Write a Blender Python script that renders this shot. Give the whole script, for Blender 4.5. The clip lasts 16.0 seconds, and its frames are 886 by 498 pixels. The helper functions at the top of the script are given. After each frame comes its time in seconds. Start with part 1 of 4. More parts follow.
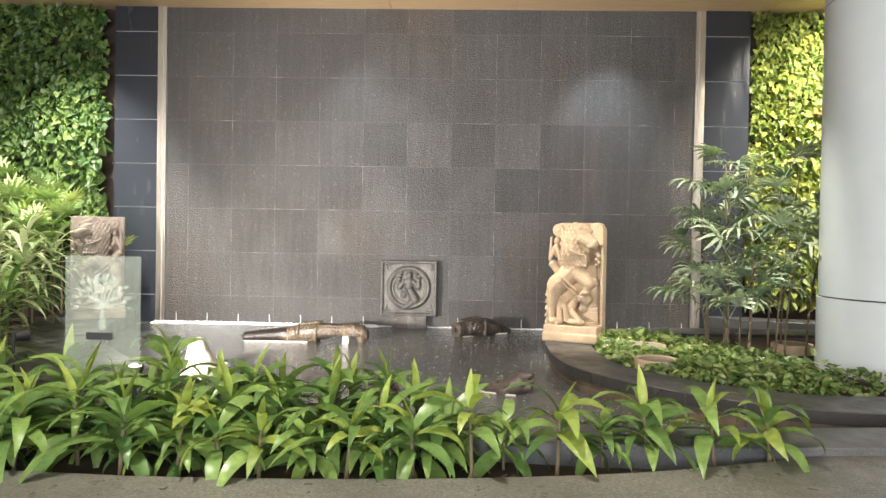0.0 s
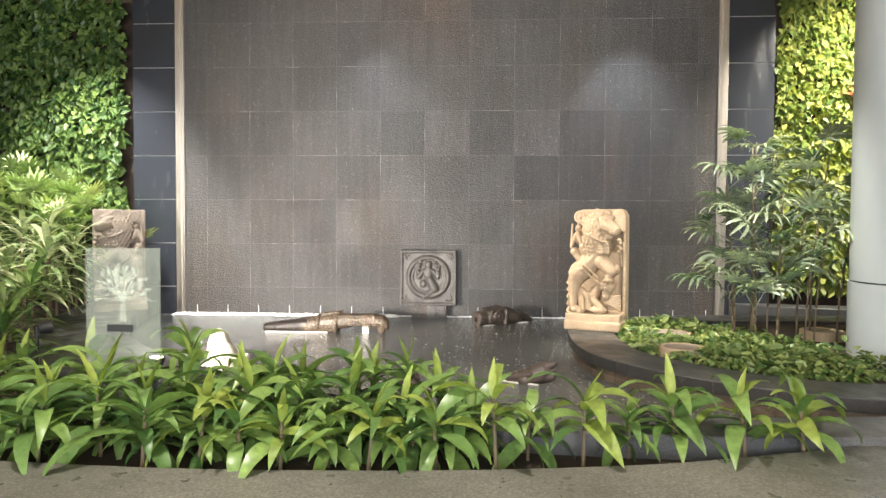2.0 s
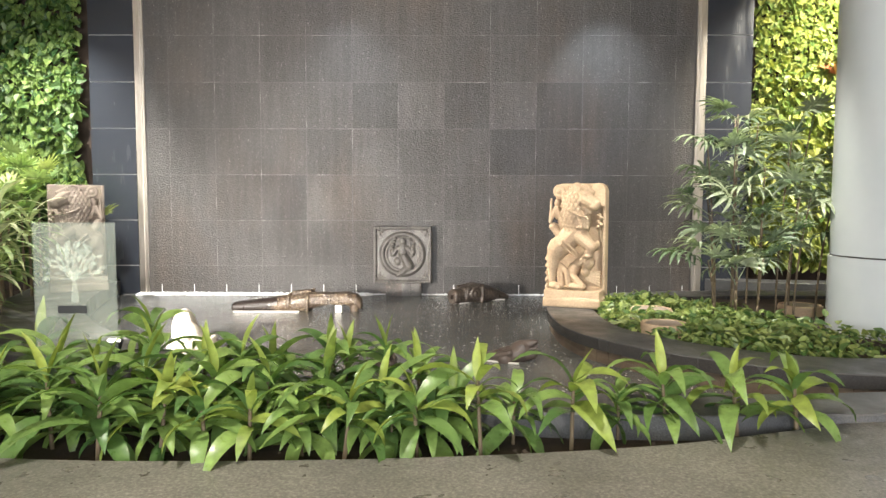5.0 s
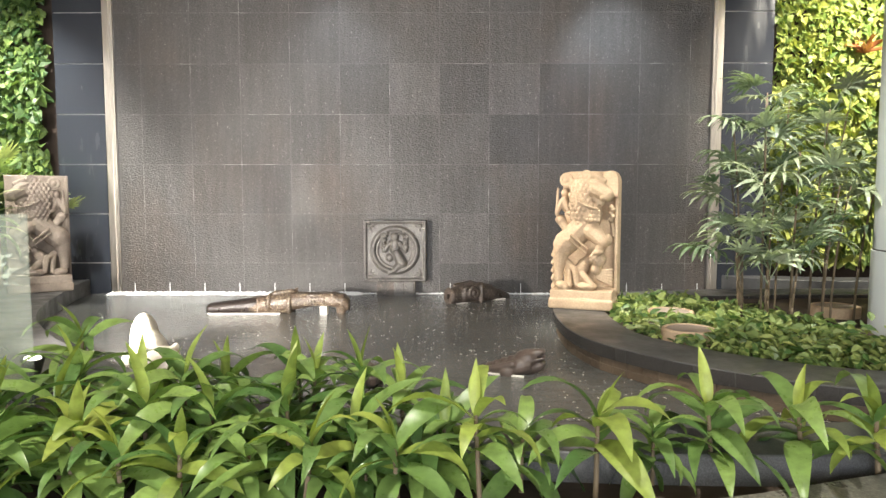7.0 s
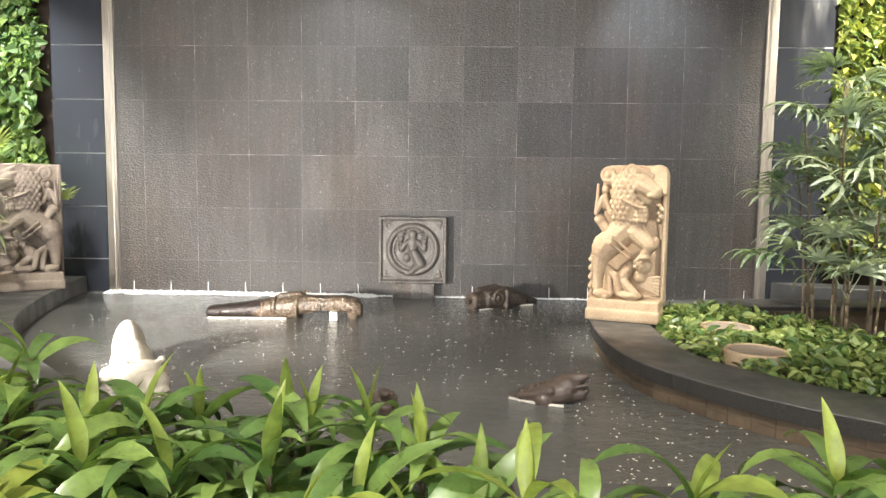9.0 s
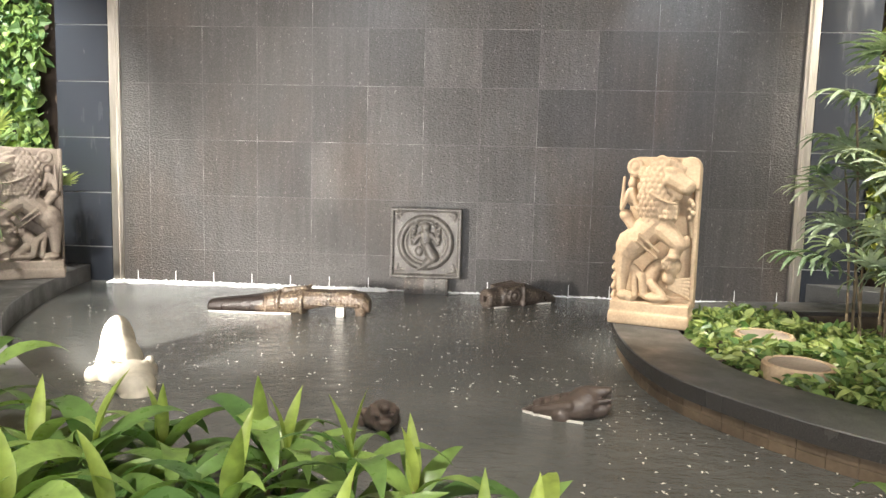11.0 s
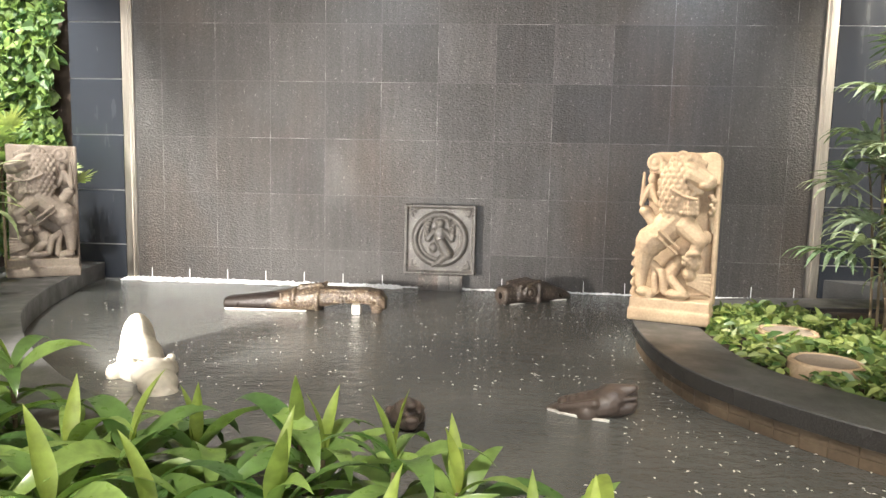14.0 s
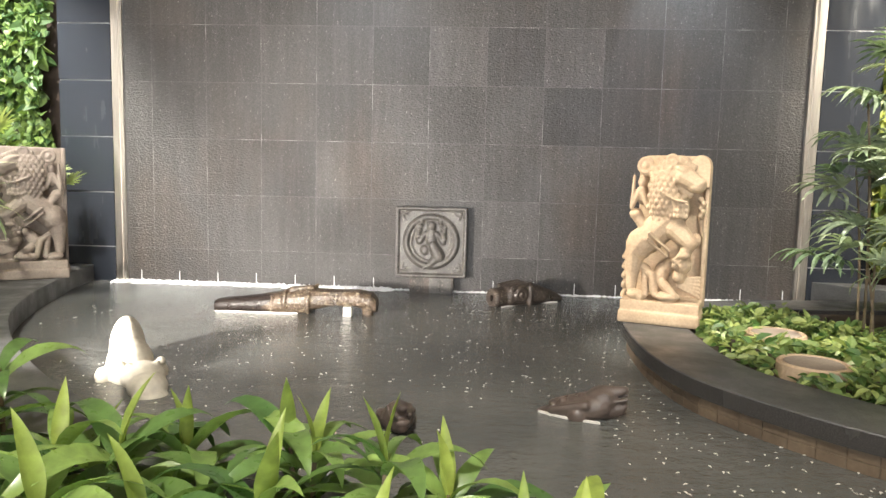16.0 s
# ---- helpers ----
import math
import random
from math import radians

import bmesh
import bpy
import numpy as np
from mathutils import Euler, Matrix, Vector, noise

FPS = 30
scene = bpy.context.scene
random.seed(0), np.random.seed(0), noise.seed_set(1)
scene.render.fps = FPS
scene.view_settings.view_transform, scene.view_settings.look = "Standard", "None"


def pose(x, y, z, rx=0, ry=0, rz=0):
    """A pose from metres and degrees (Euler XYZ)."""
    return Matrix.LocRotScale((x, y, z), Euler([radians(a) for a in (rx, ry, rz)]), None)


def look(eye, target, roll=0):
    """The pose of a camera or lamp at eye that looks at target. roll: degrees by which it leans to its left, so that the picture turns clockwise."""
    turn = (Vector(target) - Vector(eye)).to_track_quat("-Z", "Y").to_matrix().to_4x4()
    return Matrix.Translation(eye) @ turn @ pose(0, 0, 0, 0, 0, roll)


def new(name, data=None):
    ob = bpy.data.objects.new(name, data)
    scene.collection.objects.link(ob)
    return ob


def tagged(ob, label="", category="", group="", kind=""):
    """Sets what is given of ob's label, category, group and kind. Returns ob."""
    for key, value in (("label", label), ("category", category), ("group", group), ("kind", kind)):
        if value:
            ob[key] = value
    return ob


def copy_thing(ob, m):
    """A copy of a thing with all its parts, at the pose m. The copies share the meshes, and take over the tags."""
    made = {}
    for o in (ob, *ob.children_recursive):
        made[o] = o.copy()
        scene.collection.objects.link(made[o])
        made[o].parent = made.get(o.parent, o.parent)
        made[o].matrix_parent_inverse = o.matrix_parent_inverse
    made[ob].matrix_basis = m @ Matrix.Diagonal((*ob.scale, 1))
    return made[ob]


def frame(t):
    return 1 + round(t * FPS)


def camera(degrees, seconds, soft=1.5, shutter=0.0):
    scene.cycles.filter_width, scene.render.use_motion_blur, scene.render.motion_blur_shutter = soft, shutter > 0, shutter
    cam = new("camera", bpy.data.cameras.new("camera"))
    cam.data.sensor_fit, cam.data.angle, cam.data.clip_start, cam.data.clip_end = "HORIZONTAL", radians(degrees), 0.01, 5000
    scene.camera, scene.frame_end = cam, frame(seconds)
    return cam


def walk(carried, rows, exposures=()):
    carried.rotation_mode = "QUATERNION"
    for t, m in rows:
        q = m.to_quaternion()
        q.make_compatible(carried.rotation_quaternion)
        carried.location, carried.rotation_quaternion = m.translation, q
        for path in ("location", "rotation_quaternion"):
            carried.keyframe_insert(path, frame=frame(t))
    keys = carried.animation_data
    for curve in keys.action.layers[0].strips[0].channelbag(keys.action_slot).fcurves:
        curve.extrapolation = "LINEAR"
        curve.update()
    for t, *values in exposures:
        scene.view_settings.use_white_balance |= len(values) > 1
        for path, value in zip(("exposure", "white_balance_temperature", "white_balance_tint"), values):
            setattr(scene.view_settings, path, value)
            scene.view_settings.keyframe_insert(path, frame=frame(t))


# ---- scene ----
cam = camera(69.4, 16.0, soft=1.5)
PATH = [
    (0, (0.171, -0.651, 1.4), (0.12, 1.348, 1.371), 1.0),
    (0.5, (0.172, -0.641, 1.398), (0.159, 1.358, 1.354), 1.3),
    (1, (0.167, -0.618, 1.392), (0.158, 1.381, 1.323), 1.5),
    (1.5, (0.163, -0.591, 1.392), (0.103, 1.407, 1.317), 0.6),
    (2, (0.154, -0.569, 1.386), (0.046, 1.427, 1.324), 0.3),
    (2.5, (0.15, -0.541, 1.383), (0.012, 1.452, 1.294), 0.3),
    (3, (0.144, -0.528, 1.376), (0.049, 1.466, 1.265), 0.5),
    (3.5, (0.106, -0.525, 1.38), (0.039, 1.473, 1.326), -0.6),
    (4, (0.053, -0.512, 1.376), (0.066, 1.486, 1.302), -0.7),
    (4.2, (0.055, -0.481, 1.371), (0.04, 1.517, 1.278), -0.4),
    (6.3, (0.158, 0.165, 1.322), (0.15, 2.16, 1.181), 0.7),
    (6.5, (0.124, 0.273, 1.336), (0.11, 2.27, 1.226), 0.3),
    (7, (0.134, 0.474, 1.305), (0.118, 2.468, 1.159), 0.0),
    (7.5, (0.225, 0.723, 1.337), (0.122, 2.717, 1.217), 1.2),
    (8, (0.244, 0.871, 1.323), (0.136, 2.862, 1.159), 1.3),
    (8.5, (0.139, 1.096, 1.321), (0.063, 3.091, 1.208), 0.9),
    (9, (0.055, 1.252, 1.315), (-0.013, 3.244, 1.153), 0.7),
    (9.5, (0.069, 1.38, 1.308), (-0.017, 3.369, 1.119), 0.9),
    (10, (0.124, 1.524, 1.333), (-0.017, 3.511, 1.156), 1.5),
    (10.2, (0.136, 1.57, 1.333), (-0.001, 3.557, 1.152), 1.5),
    (12.5, (-0.016, 1.71, 1.327), (-0.137, 3.696, 1.125), 1.5),
    (13, (-0.018, 1.703, 1.329), (-0.147, 3.689, 1.124), 1.5),
    (13.5, (-0.02, 1.698, 1.329), (-0.157, 3.683, 1.124), 1.3),
    (14, (-0.022, 1.695, 1.33), (-0.164, 3.679, 1.123), 1.3),
    (14.5, (-0.021, 1.687, 1.333), (-0.161, 3.673, 1.134), 1.3),
    (15, (-0.021, 1.682, 1.333), (-0.166, 3.667, 1.135), 1.2),
    (15.5, (-0.023, 1.683, 1.334), (-0.173, 3.667, 1.129), 1.1),
    (16, (-0.022, 1.69, 1.331), (-0.137, 3.677, 1.132), 1.4),
]
walk(cam, [(t, look(eye, target, roll)) for t, eye, target, roll in PATH], exposures=[(0.0, 0.0), (16.0, 0.0)])

# ---- world and lights ----
FLOOR_Z, WATER_Z, KERB_Z, WALL_Y, CEIL_Z, TILE = 0.07, -0.10, 0.14, 10.25, 5.30, 0.75

world = bpy.data.worlds.new("world")
scene.world = world
world.use_nodes = True
world.node_tree.nodes["Background"].inputs["Color"].default_value = (0.80, 0.88, 1.0, 1)
world.node_tree.nodes["Background"].inputs["Strength"].default_value = 0.25


def area_lamp(name, eye, target, size_x, size_y, watts, colour):
    data = bpy.data.lights.new(name, "AREA")
    data.shape, data.size, data.size_y, data.energy, data.color = "RECTANGLE", size_x, size_y, watts, colour
    ob = new(name, data)
    ob.matrix_world = look(eye, target)
    return ob


def spot_lamp(name, eye, target, watts, colour, degrees=60, blend=0.6, radius=0.06):
    data = bpy.data.lights.new(name, "SPOT")
    data.energy, data.color, data.spot_size, data.spot_blend, data.shadow_soft_size = watts, colour, radians(degrees), blend, radius
    ob = new(name, data)
    ob.matrix_world = look(eye, target)
    return ob


# soft daylight fill from assumed, unseen tall lobby glazing behind the camera
area_lamp("window_light", (-0.5, -7.9, 2.7), (-0.5, 10.0, 2.0), 13.0, 4.6, 2080, (0.95, 0.98, 1.0))
# low floodlight in the planting by the glass panel
spot_lamp("floodlight_beam", (-3.42, 4.77, 0.62), (-1.5, 10.0, 1.7), 2500, (1.0, 0.93, 0.84), 92, 0.85, 0.12)
# downlights in the ceiling along the water wall
for lx, watts in ((-5.4, 60), (-1.55, 230), (2.6, 380)):
    spot_lamp("downlight_beam", (lx, 9.05, 5.26), (lx, 10.22, 2.6), watts, (0.78, 0.89, 1.0), 64, 1.0, 0.08)
# added fill spot brightening the west coping and brown lion, no known fixture
spot_lamp("downlight_beam", (-4.6, 5.0, 5.24), (-5.2, 8.2, 0.8), 1750, (1.0, 0.97, 0.88), 60, 0.7, 0.06)
# assumed accent spot raking the sandstone lion from the upper left
spot_lamp("downlight_beam", (-2.5, 6.75, 5.24), (1.55, 7.4, 0.9), 3000, (1.0, 0.92, 0.78), 22, 0.6, 0.04)
# ceiling spots on the planted walls
spot_lamp("downlight_beam", (6.7, 7.8, 5.24), (6.6, 10.2, 3.2), 3500, (1.0, 0.94, 0.80), 92, 0.9, 0.06)
spot_lamp("downlight_beam", (-6.2, 7.9, 5.24), (-6.3, 10.1, 1.7), 2500, (1.0, 0.98, 0.90), 66, 0.9, 0.06)
# added fill spots brightening the palm and the front bed, no known fixtures
spot_lamp("downlight_beam", (2.5, 5.2, 5.24), (3.15, 7.0, 1.5), 2000, (1.0, 0.96, 0.86), 44, 0.7, 0.06)
spot_lamp("downlight_beam", (-0.8, 1.6, 5.24), (-0.6, 3.0, 0.3), 1600, (1.0, 0.95, 0.84), 80, 0.7, 0.06)

# ---- materials ----
def material(name, colour, rough=0.6, metal=0.0, spec=0.5):
    m = bpy.data.materials.new(name)
    m.use_nodes = True
    b = m.node_tree.nodes["Principled BSDF"]
    b.inputs["Base Color"].default_value = (*colour, 1)
    b.inputs["Roughness"].default_value = rough
    b.inputs["Metallic"].default_value = metal
    b.inputs["Specular IOR Level"].default_value = spec
    return m


def node(m, kind, **values):
    n = m.node_tree.nodes.new(kind)
    for key, value in values.items():
        n.inputs[key.replace("_", " ")].default_value = value
    return n


def link(m, a, b):
    m.node_tree.links.new(a, b)


def coords(m, scale=(1, 1, 1)):
    tc, mp = node(m, "ShaderNodeNewGeometry"), node(m, "ShaderNodeMapping")
    mp.inputs["Scale"].default_value = scale
    link(m, tc.outputs["Position"], mp.inputs["Vector"])
    return mp.outputs["Vector"]


def noise_tex(m, scale, detail=4, stretch=(1, 1, 1), rough=0.55):
    n = node(m, "ShaderNodeTexNoise", Scale=scale, Detail=detail, Roughness=rough)
    link(m, coords(m, stretch), n.inputs["Vector"])
    return n.outputs["Fac"]


def ramp(m, fac, stops):
    r = node(m, "ShaderNodeValToRGB")
    while len(r.color_ramp.elements) < len(stops):
        r.color_ramp.elements.new(0.5)
    for e, (pos, col) in zip(r.color_ramp.elements, stops):
        e.position, e.color = pos, (*col, 1) if len(col) == 3 else col
    link(m, fac, r.inputs["Fac"])
    return r.outputs["Color"]


def grey(v):
    return (v, v, v)


def mixed(m, fac, a, b, mode="MIX"):
    n = m.node_tree.nodes.new("ShaderNodeMix")
    n.data_type, n.blend_type = "RGBA", mode
    if isinstance(fac, float):
        n.inputs[0].default_value = fac
    else:
        link(m, fac, n.inputs[0])
    for socket, v in ((n.inputs[6], a), (n.inputs[7], b)):
        if isinstance(v, tuple):
            socket.default_value = (*v, 1)
        else:
            link(m, v, socket)
    return n.outputs[2]


def set_in(m, name, socket):
    link(m, socket, m.node_tree.nodes["Principled BSDF"].inputs[name])


def bump(m, height, strength=0.3, distance=0.01, after=None):
    b = node(m, "ShaderNodeBump", Strength=strength, Distance=distance)
    link(m, height, b.inputs["Height"])
    if after is not None:
        link(m, after, b.inputs["Normal"])
    set_in(m, "Normal", b.outputs["Normal"])
    return b.outputs["Normal"]


def object_random(m):
    return node(m, "ShaderNodeObjectInfo").outputs["Random"]


def island_random(m):
    return node(m, "ShaderNodeNewGeometry").outputs["Random Per Island"]


def wet_granite(name="wet_granite", tint=(1.0, 1.0, 1.0)):
    """Dark granite under a running film of water: drip streaks, patches of ripples, a few glints painted into the
    colour.
    """
    m = material(name, (0.08, 0.075, 0.07), 0.33)
    tone = ramp(m, object_random(m), [(0.0, (0.050, 0.0465, 0.0455)), (0.5, (0.058, 0.054, 0.0525)), (0.95, (0.065, 0.0605, 0.0585)), (1.0, (0.075, 0.070, 0.068))])
    drips = ramp(m, noise_tex(m, 5, 5, (2.2, 1, 0.16), 0.65), [(0.3, grey(0.84)), (0.5, grey(1.0)), (0.72, grey(1.24))])
    grain = ramp(m, noise_tex(m, 70, 3, (1, 1, 0.8), 0.7), [(0.3, grey(0.66)), (0.52, grey(0.97)), (0.75, grey(1.45))])
    c = mixed(m, 1.0, mixed(m, 1.0, tone, drips, "MULTIPLY"), grain, "MULTIPLY")
    # sparkle of wet drops, brightened in the base colour
    painted_glints = ramp(m, noise_tex(m, 52, 2, (1, 1, 0.5), 0.6), [(0.66, grey(1.0)), (0.72, grey(2.8))])
    c = mixed(m, 1.0, mixed(m, 1.0, c, painted_glints, "MULTIPLY"), tint, "MULTIPLY")
    rust = ramp(m, noise_tex(m, 0.7, 4, (1, 1, 0.5)), [(0.5, (0, 0, 0)), (0.72, (1, 1, 1))])
    set_in(m, "Base Color", mixed(m, rust, c, mixed(m, 1.0, c, (1.16, 1.0, 0.88), "MULTIPLY")))
    set_in(m, "Roughness", ramp(m, noise_tex(m, 5, 3, (1, 1, 0.4)), [(0.3, grey(0.36)), (0.7, grey(0.50))]))
    patches = ramp(m, noise_tex(m, 1.4, 3), [(0.38, grey(0.60)), (0.62, grey(1.0))])
    ripples = mixed(m, 1.0, noise_tex(m, 30, 2, (1, 1, 1.5), 0.6), patches, "MULTIPLY")
    n1 = bump(m, ripples, 0.9, 0.022)
    bump(m, noise_tex(m, 60, 2, (1.2, 1, 0.9)), 0.5, 0.006, n1)
    return m


def polished_black(name="polished_black_granite", low=(0.020, 0.023, 0.030), high=(0.055, 0.061, 0.076)):
    m = material(name, (0.018, 0.020, 0.024), 0.10)
    set_in(m, "Base Color", ramp(m, noise_tex(m, 220, 2), [(0.4, low), (0.8, high)]))
    set_in(m, "Roughness", ramp(m, noise_tex(m, 2.5, 4, (3, 1, 0.5)), [(0.3, grey(0.10)), (0.75, grey(0.34))]))
    return m


def kerb_granite():
    m = material("flamed_dark_granite", (0.07, 0.07, 0.075), 0.5)
    a = ramp(m, noise_tex(m, 1.6, 5), [(0.3, (0.042, 0.043, 0.047)), (0.7, (0.105, 0.104, 0.104))])
    b = ramp(m, noise_tex(m, 140, 2), [(0.35, grey(0.7)), (0.7, grey(1.4))])
    set_in(m, "Base Color", mixed(m, 1.0, a, b, "MULTIPLY"))
    set_in(m, "Roughness", ramp(m, noise_tex(m, 4, 4), [(0.3, grey(0.28)), (0.7, grey(0.6))]))
    bump(m, noise_tex(m, 90, 3), 0.25, 0.004)
    return m


def floor_stone():
    m = material("honed_floor_granite", (0.2, 0.18, 0.16), 0.35)
    a = ramp(m, noise_tex(m, 1.1, 4), [(0.3, (0.095, 0.092, 0.080)), (0.7, (0.175, 0.165, 0.142))])
    b = ramp(m, noise_tex(m, 55, 4, rough=0.75), [(0.32, grey(0.40)), (0.52, grey(0.95)), (0.72, grey(1.9))])
    set_in(m, "Base Color", mixed(m, 1.0, a, b, "MULTIPLY"))
    set_in(m, "Roughness", ramp(m, noise_tex(m, 6, 4), [(0.3, grey(0.25)), (0.7, grey(0.5))]))
    bump(m, noise_tex(m, 60, 2), 0.08, 0.003)
    return m


def pond_water():
    m = material("pond_water", (0.07, 0.07, 0.06), 0.10, spec=0.6)
    set_in(m, "Base Color", ramp(m, noise_tex(m, 0.8, 5), [(0.3, (0.084, 0.090, 0.091)), (0.7, (0.150, 0.152, 0.145))]))
    n1 = bump(m, noise_tex(m, 6.5, 3, (1, 1.6, 1)), 0.50, 0.035)
    bump(m, noise_tex(m, 34, 5, (1, 1.5, 1)), 0.75, 0.011, n1)
    return m


def stone(name, light, dark, rough=0.75, grain=45.0, pits=0.5):
    m = material(name, light, rough)
    a = ramp(m, noise_tex(m, 3.2, 6), [(0.28, dark), (0.62, light)])
    b = ramp(m, noise_tex(m, grain, 4), [(0.3, grey(0.86)), (0.7, grey(1.10))])
    set_in(m, "Base Color", mixed(m, 1.0, a, b, "MULTIPLY"))
    n1 = bump(m, noise_tex(m, grain * 0.6, 5), pits, 0.005)
    bump(m, noise_tex(m, 150, 2), 0.2, 0.0015, n1)
    return m


def crusted(name, light, dark):
    """Dark wet stone with pale patches: mineral crusting, and wet highlights painted into the colour."""
    m = material(name, light, 0.45)
    a = ramp(m, noise_tex(m, 5, 6), [(0.3, dark), (0.65, light)])
    # pale spots double as painted wet highlights on the beast spout and plaque
    crust_and_glints = ramp(m, noise_tex(m, 38, 5, rough=0.7), [(0.56, grey(0.0)), (0.70, grey(0.75))])
    set_in(m, "Base Color", mixed(m, crust_and_glints, a, (0.34, 0.30, 0.25)))
    set_in(m, "Roughness", ramp(m, noise_tex(m, 14, 4), [(0.3, grey(0.22)), (0.7, grey(0.6))]))
    n1 = bump(m, noise_tex(m, 30, 5), 0.9, 0.010)
    bump(m, noise_tex(m, 110, 3), 0.4, 0.003, n1)
    return m


def crusted_spout():
    """Carved stone, black with wet algae towards the tail, gold-brown crusting over the body."""
    m = crusted("crusted_spout_stone", (0.115, 0.080, 0.055), (0.030, 0.022, 0.017))
    stone_colour = m.node_tree.nodes["Principled BSDF"].inputs["Base Color"].links[0].from_socket
    gold = ramp(m, noise_tex(m, 24, 5, (1, 1, 1.4), 0.75), [(0.53, grey(0.0)), (0.64, grey(0.8))])
    c = mixed(m, gold, stone_colour, (0.34, 0.28, 0.19))
    split = node(m, "ShaderNodeSeparateXYZ")
    link(m, node(m, "ShaderNodeNewGeometry").outputs["Position"], split.inputs[0])
    reach = node(m, "ShaderNodeMath")
    reach.operation = "MULTIPLY_ADD"
    reach.inputs[1].default_value, reach.inputs[2].default_value = 1.0, 2.72
    link(m, split.outputs["X"], reach.inputs[0])
    rough_edge = node(m, "ShaderNodeMath")
    rough_edge.operation = "ADD"
    link(m, reach.outputs[0], rough_edge.inputs[0])
    link(m, noise_tex(m, 9, 4), rough_edge.inputs[1])
    set_in(m, "Base Color", mixed(m, ramp(m, rough_edge.outputs[0], [(0.90, grey(0.0)), (1.0, grey(1.0))]), (0.020, 0.014, 0.012), c))
    return m


def leaf(name, light, dark, gloss=0.35, per="object", through_light=0.25):
    m = material(name, light, gloss)
    rnd = object_random(m) if per == "object" else island_random(m)
    c = ramp(m, rnd, [(0.0, dark), (0.55, tuple((a + b) / 2 for a, b in zip(light, dark))), (1.0, light)])
    c = mixed(m, 1.0, c, ramp(m, noise_tex(m, 18, 3), [(0.3, grey(0.72)), (0.7, grey(1.2))]), "MULTIPLY")
    set_in(m, "Base Color", c)
    set_in(m, "Roughness", ramp(m, noise_tex(m, 30, 2), [(0.3, grey(gloss * 0.75)), (0.7, grey(gloss * 1.3))]))
    bump(m, noise_tex(m, 60, 2), 0.15, 0.004)
    out = m.node_tree.nodes["Material Output"]
    tr, mx = node(m, "ShaderNodeBsdfTranslucent"), node(m, "ShaderNodeMixShader", Fac=through_light)
    link(m, mixed(m, 1.0, c, (1.25, 1.35, 0.7), "MULTIPLY"), tr.inputs["Color"])
    link(m, m.node_tree.nodes["Principled BSDF"].outputs[0], mx.inputs[1])
    link(m, tr.outputs[0], mx.inputs[2])
    link(m, mx.outputs[0], out.inputs["Surface"])
    return m


def brushed_steel():
    m = material("brushed_steel", (0.62, 0.57, 0.51), 0.34, 1.0)
    set_in(m, "Base Color", ramp(m, noise_tex(m, 9, 5, (14, 14, 0.4)), [(0.3, (0.46, 0.41, 0.36)), (0.7, (0.70, 0.65, 0.59))]))
    set_in(m, "Roughness", ramp(m, noise_tex(m, 8, 4, (3, 3, 0.4)), [(0.3, grey(0.28)), (0.7, grey(0.5))]))
    return m


def ceiling_wood():
    m = material("pale_wood_ceiling", (0.62, 0.43, 0.26), 0.45)
    set_in(m, "Base Color", ramp(m, noise_tex(m, 6, 6, (0.35, 5, 1)), [(0.3, (0.56, 0.38, 0.22)), (0.7, (0.70, 0.50, 0.31))]))
    return m


def painted(name, a, b, rough=0.5):
    m = material(name, a, rough)
    set_in(m, "Base Color", ramp(m, noise_tex(m, 1.3, 5), [(0.3, a), (0.7, b)]))
    bump(m, noise_tex(m, 120, 2), 0.05, 0.002)
    return m


WET, BLACK, KERB, PAVING, WATER = wet_granite(), polished_black(), kerb_granite(), floor_stone(), pond_water()
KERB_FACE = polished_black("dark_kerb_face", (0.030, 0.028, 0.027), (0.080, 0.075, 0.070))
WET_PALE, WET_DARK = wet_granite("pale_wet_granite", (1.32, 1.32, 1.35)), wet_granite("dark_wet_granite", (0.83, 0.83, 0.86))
GROUT = painted("pale_grout", (0.42, 0.41, 0.40), (0.60, 0.59, 0.58), 0.8)
DARK_GROUT = painted("wet_grout", (0.075, 0.070, 0.068), (0.17, 0.16, 0.155), 0.5)
set_in(DARK_GROUT, "Base Color", ramp(DARK_GROUT, noise_tex(DARK_GROUT, 2.6, 3), [(0.54, (0.085, 0.080, 0.077)), (0.72, (0.30, 0.29, 0.28))]))
STEEL, WOOD = brushed_steel(), ceiling_wood()
SANDSTONE = stone("buff_sandstone", (0.50, 0.375, 0.25), (0.37, 0.262, 0.172))
BROWN_STONE = stone("weathered_brown_stone", (0.31, 0.255, 0.21), (0.19, 0.15, 0.125))
WHITE_MARBLE = stone("white_marble", (0.56, 0.53, 0.46), (0.45, 0.42, 0.35), 0.5, 20, 0.15)
BRONZE = crusted("dark_carved_stone", (0.085, 0.064, 0.052), (0.032, 0.025, 0.021))
SPOUT_STONE = crusted_spout()
GREY_CARVED = crusted("wet_grey_carved_stone", (0.135, 0.125, 0.115), (0.065, 0.060, 0.056))
BASE_TILE = stone("brown_mosaic_tile", (0.17, 0.125, 0.085), (0.085, 0.062, 0.044), 0.5, 40, 0.3)
SOIL = stone("dark_soil", (0.055, 0.036, 0.025), (0.022, 0.015, 0.011), 0.95, 30, 0.9)
COLUMN_PAINT = painted("pale_grey_column_paint", (0.53, 0.57, 0.59), (0.60, 0.635, 0.65), 0.36)
WHITE_WALL = painted("white_plaster", (0.72, 0.70, 0.66), (0.78, 0.76, 0.72), 0.8)
FOAM = painted("white_water_foam", (0.80, 0.82, 0.84), (0.90, 0.91, 0.92), 0.6)
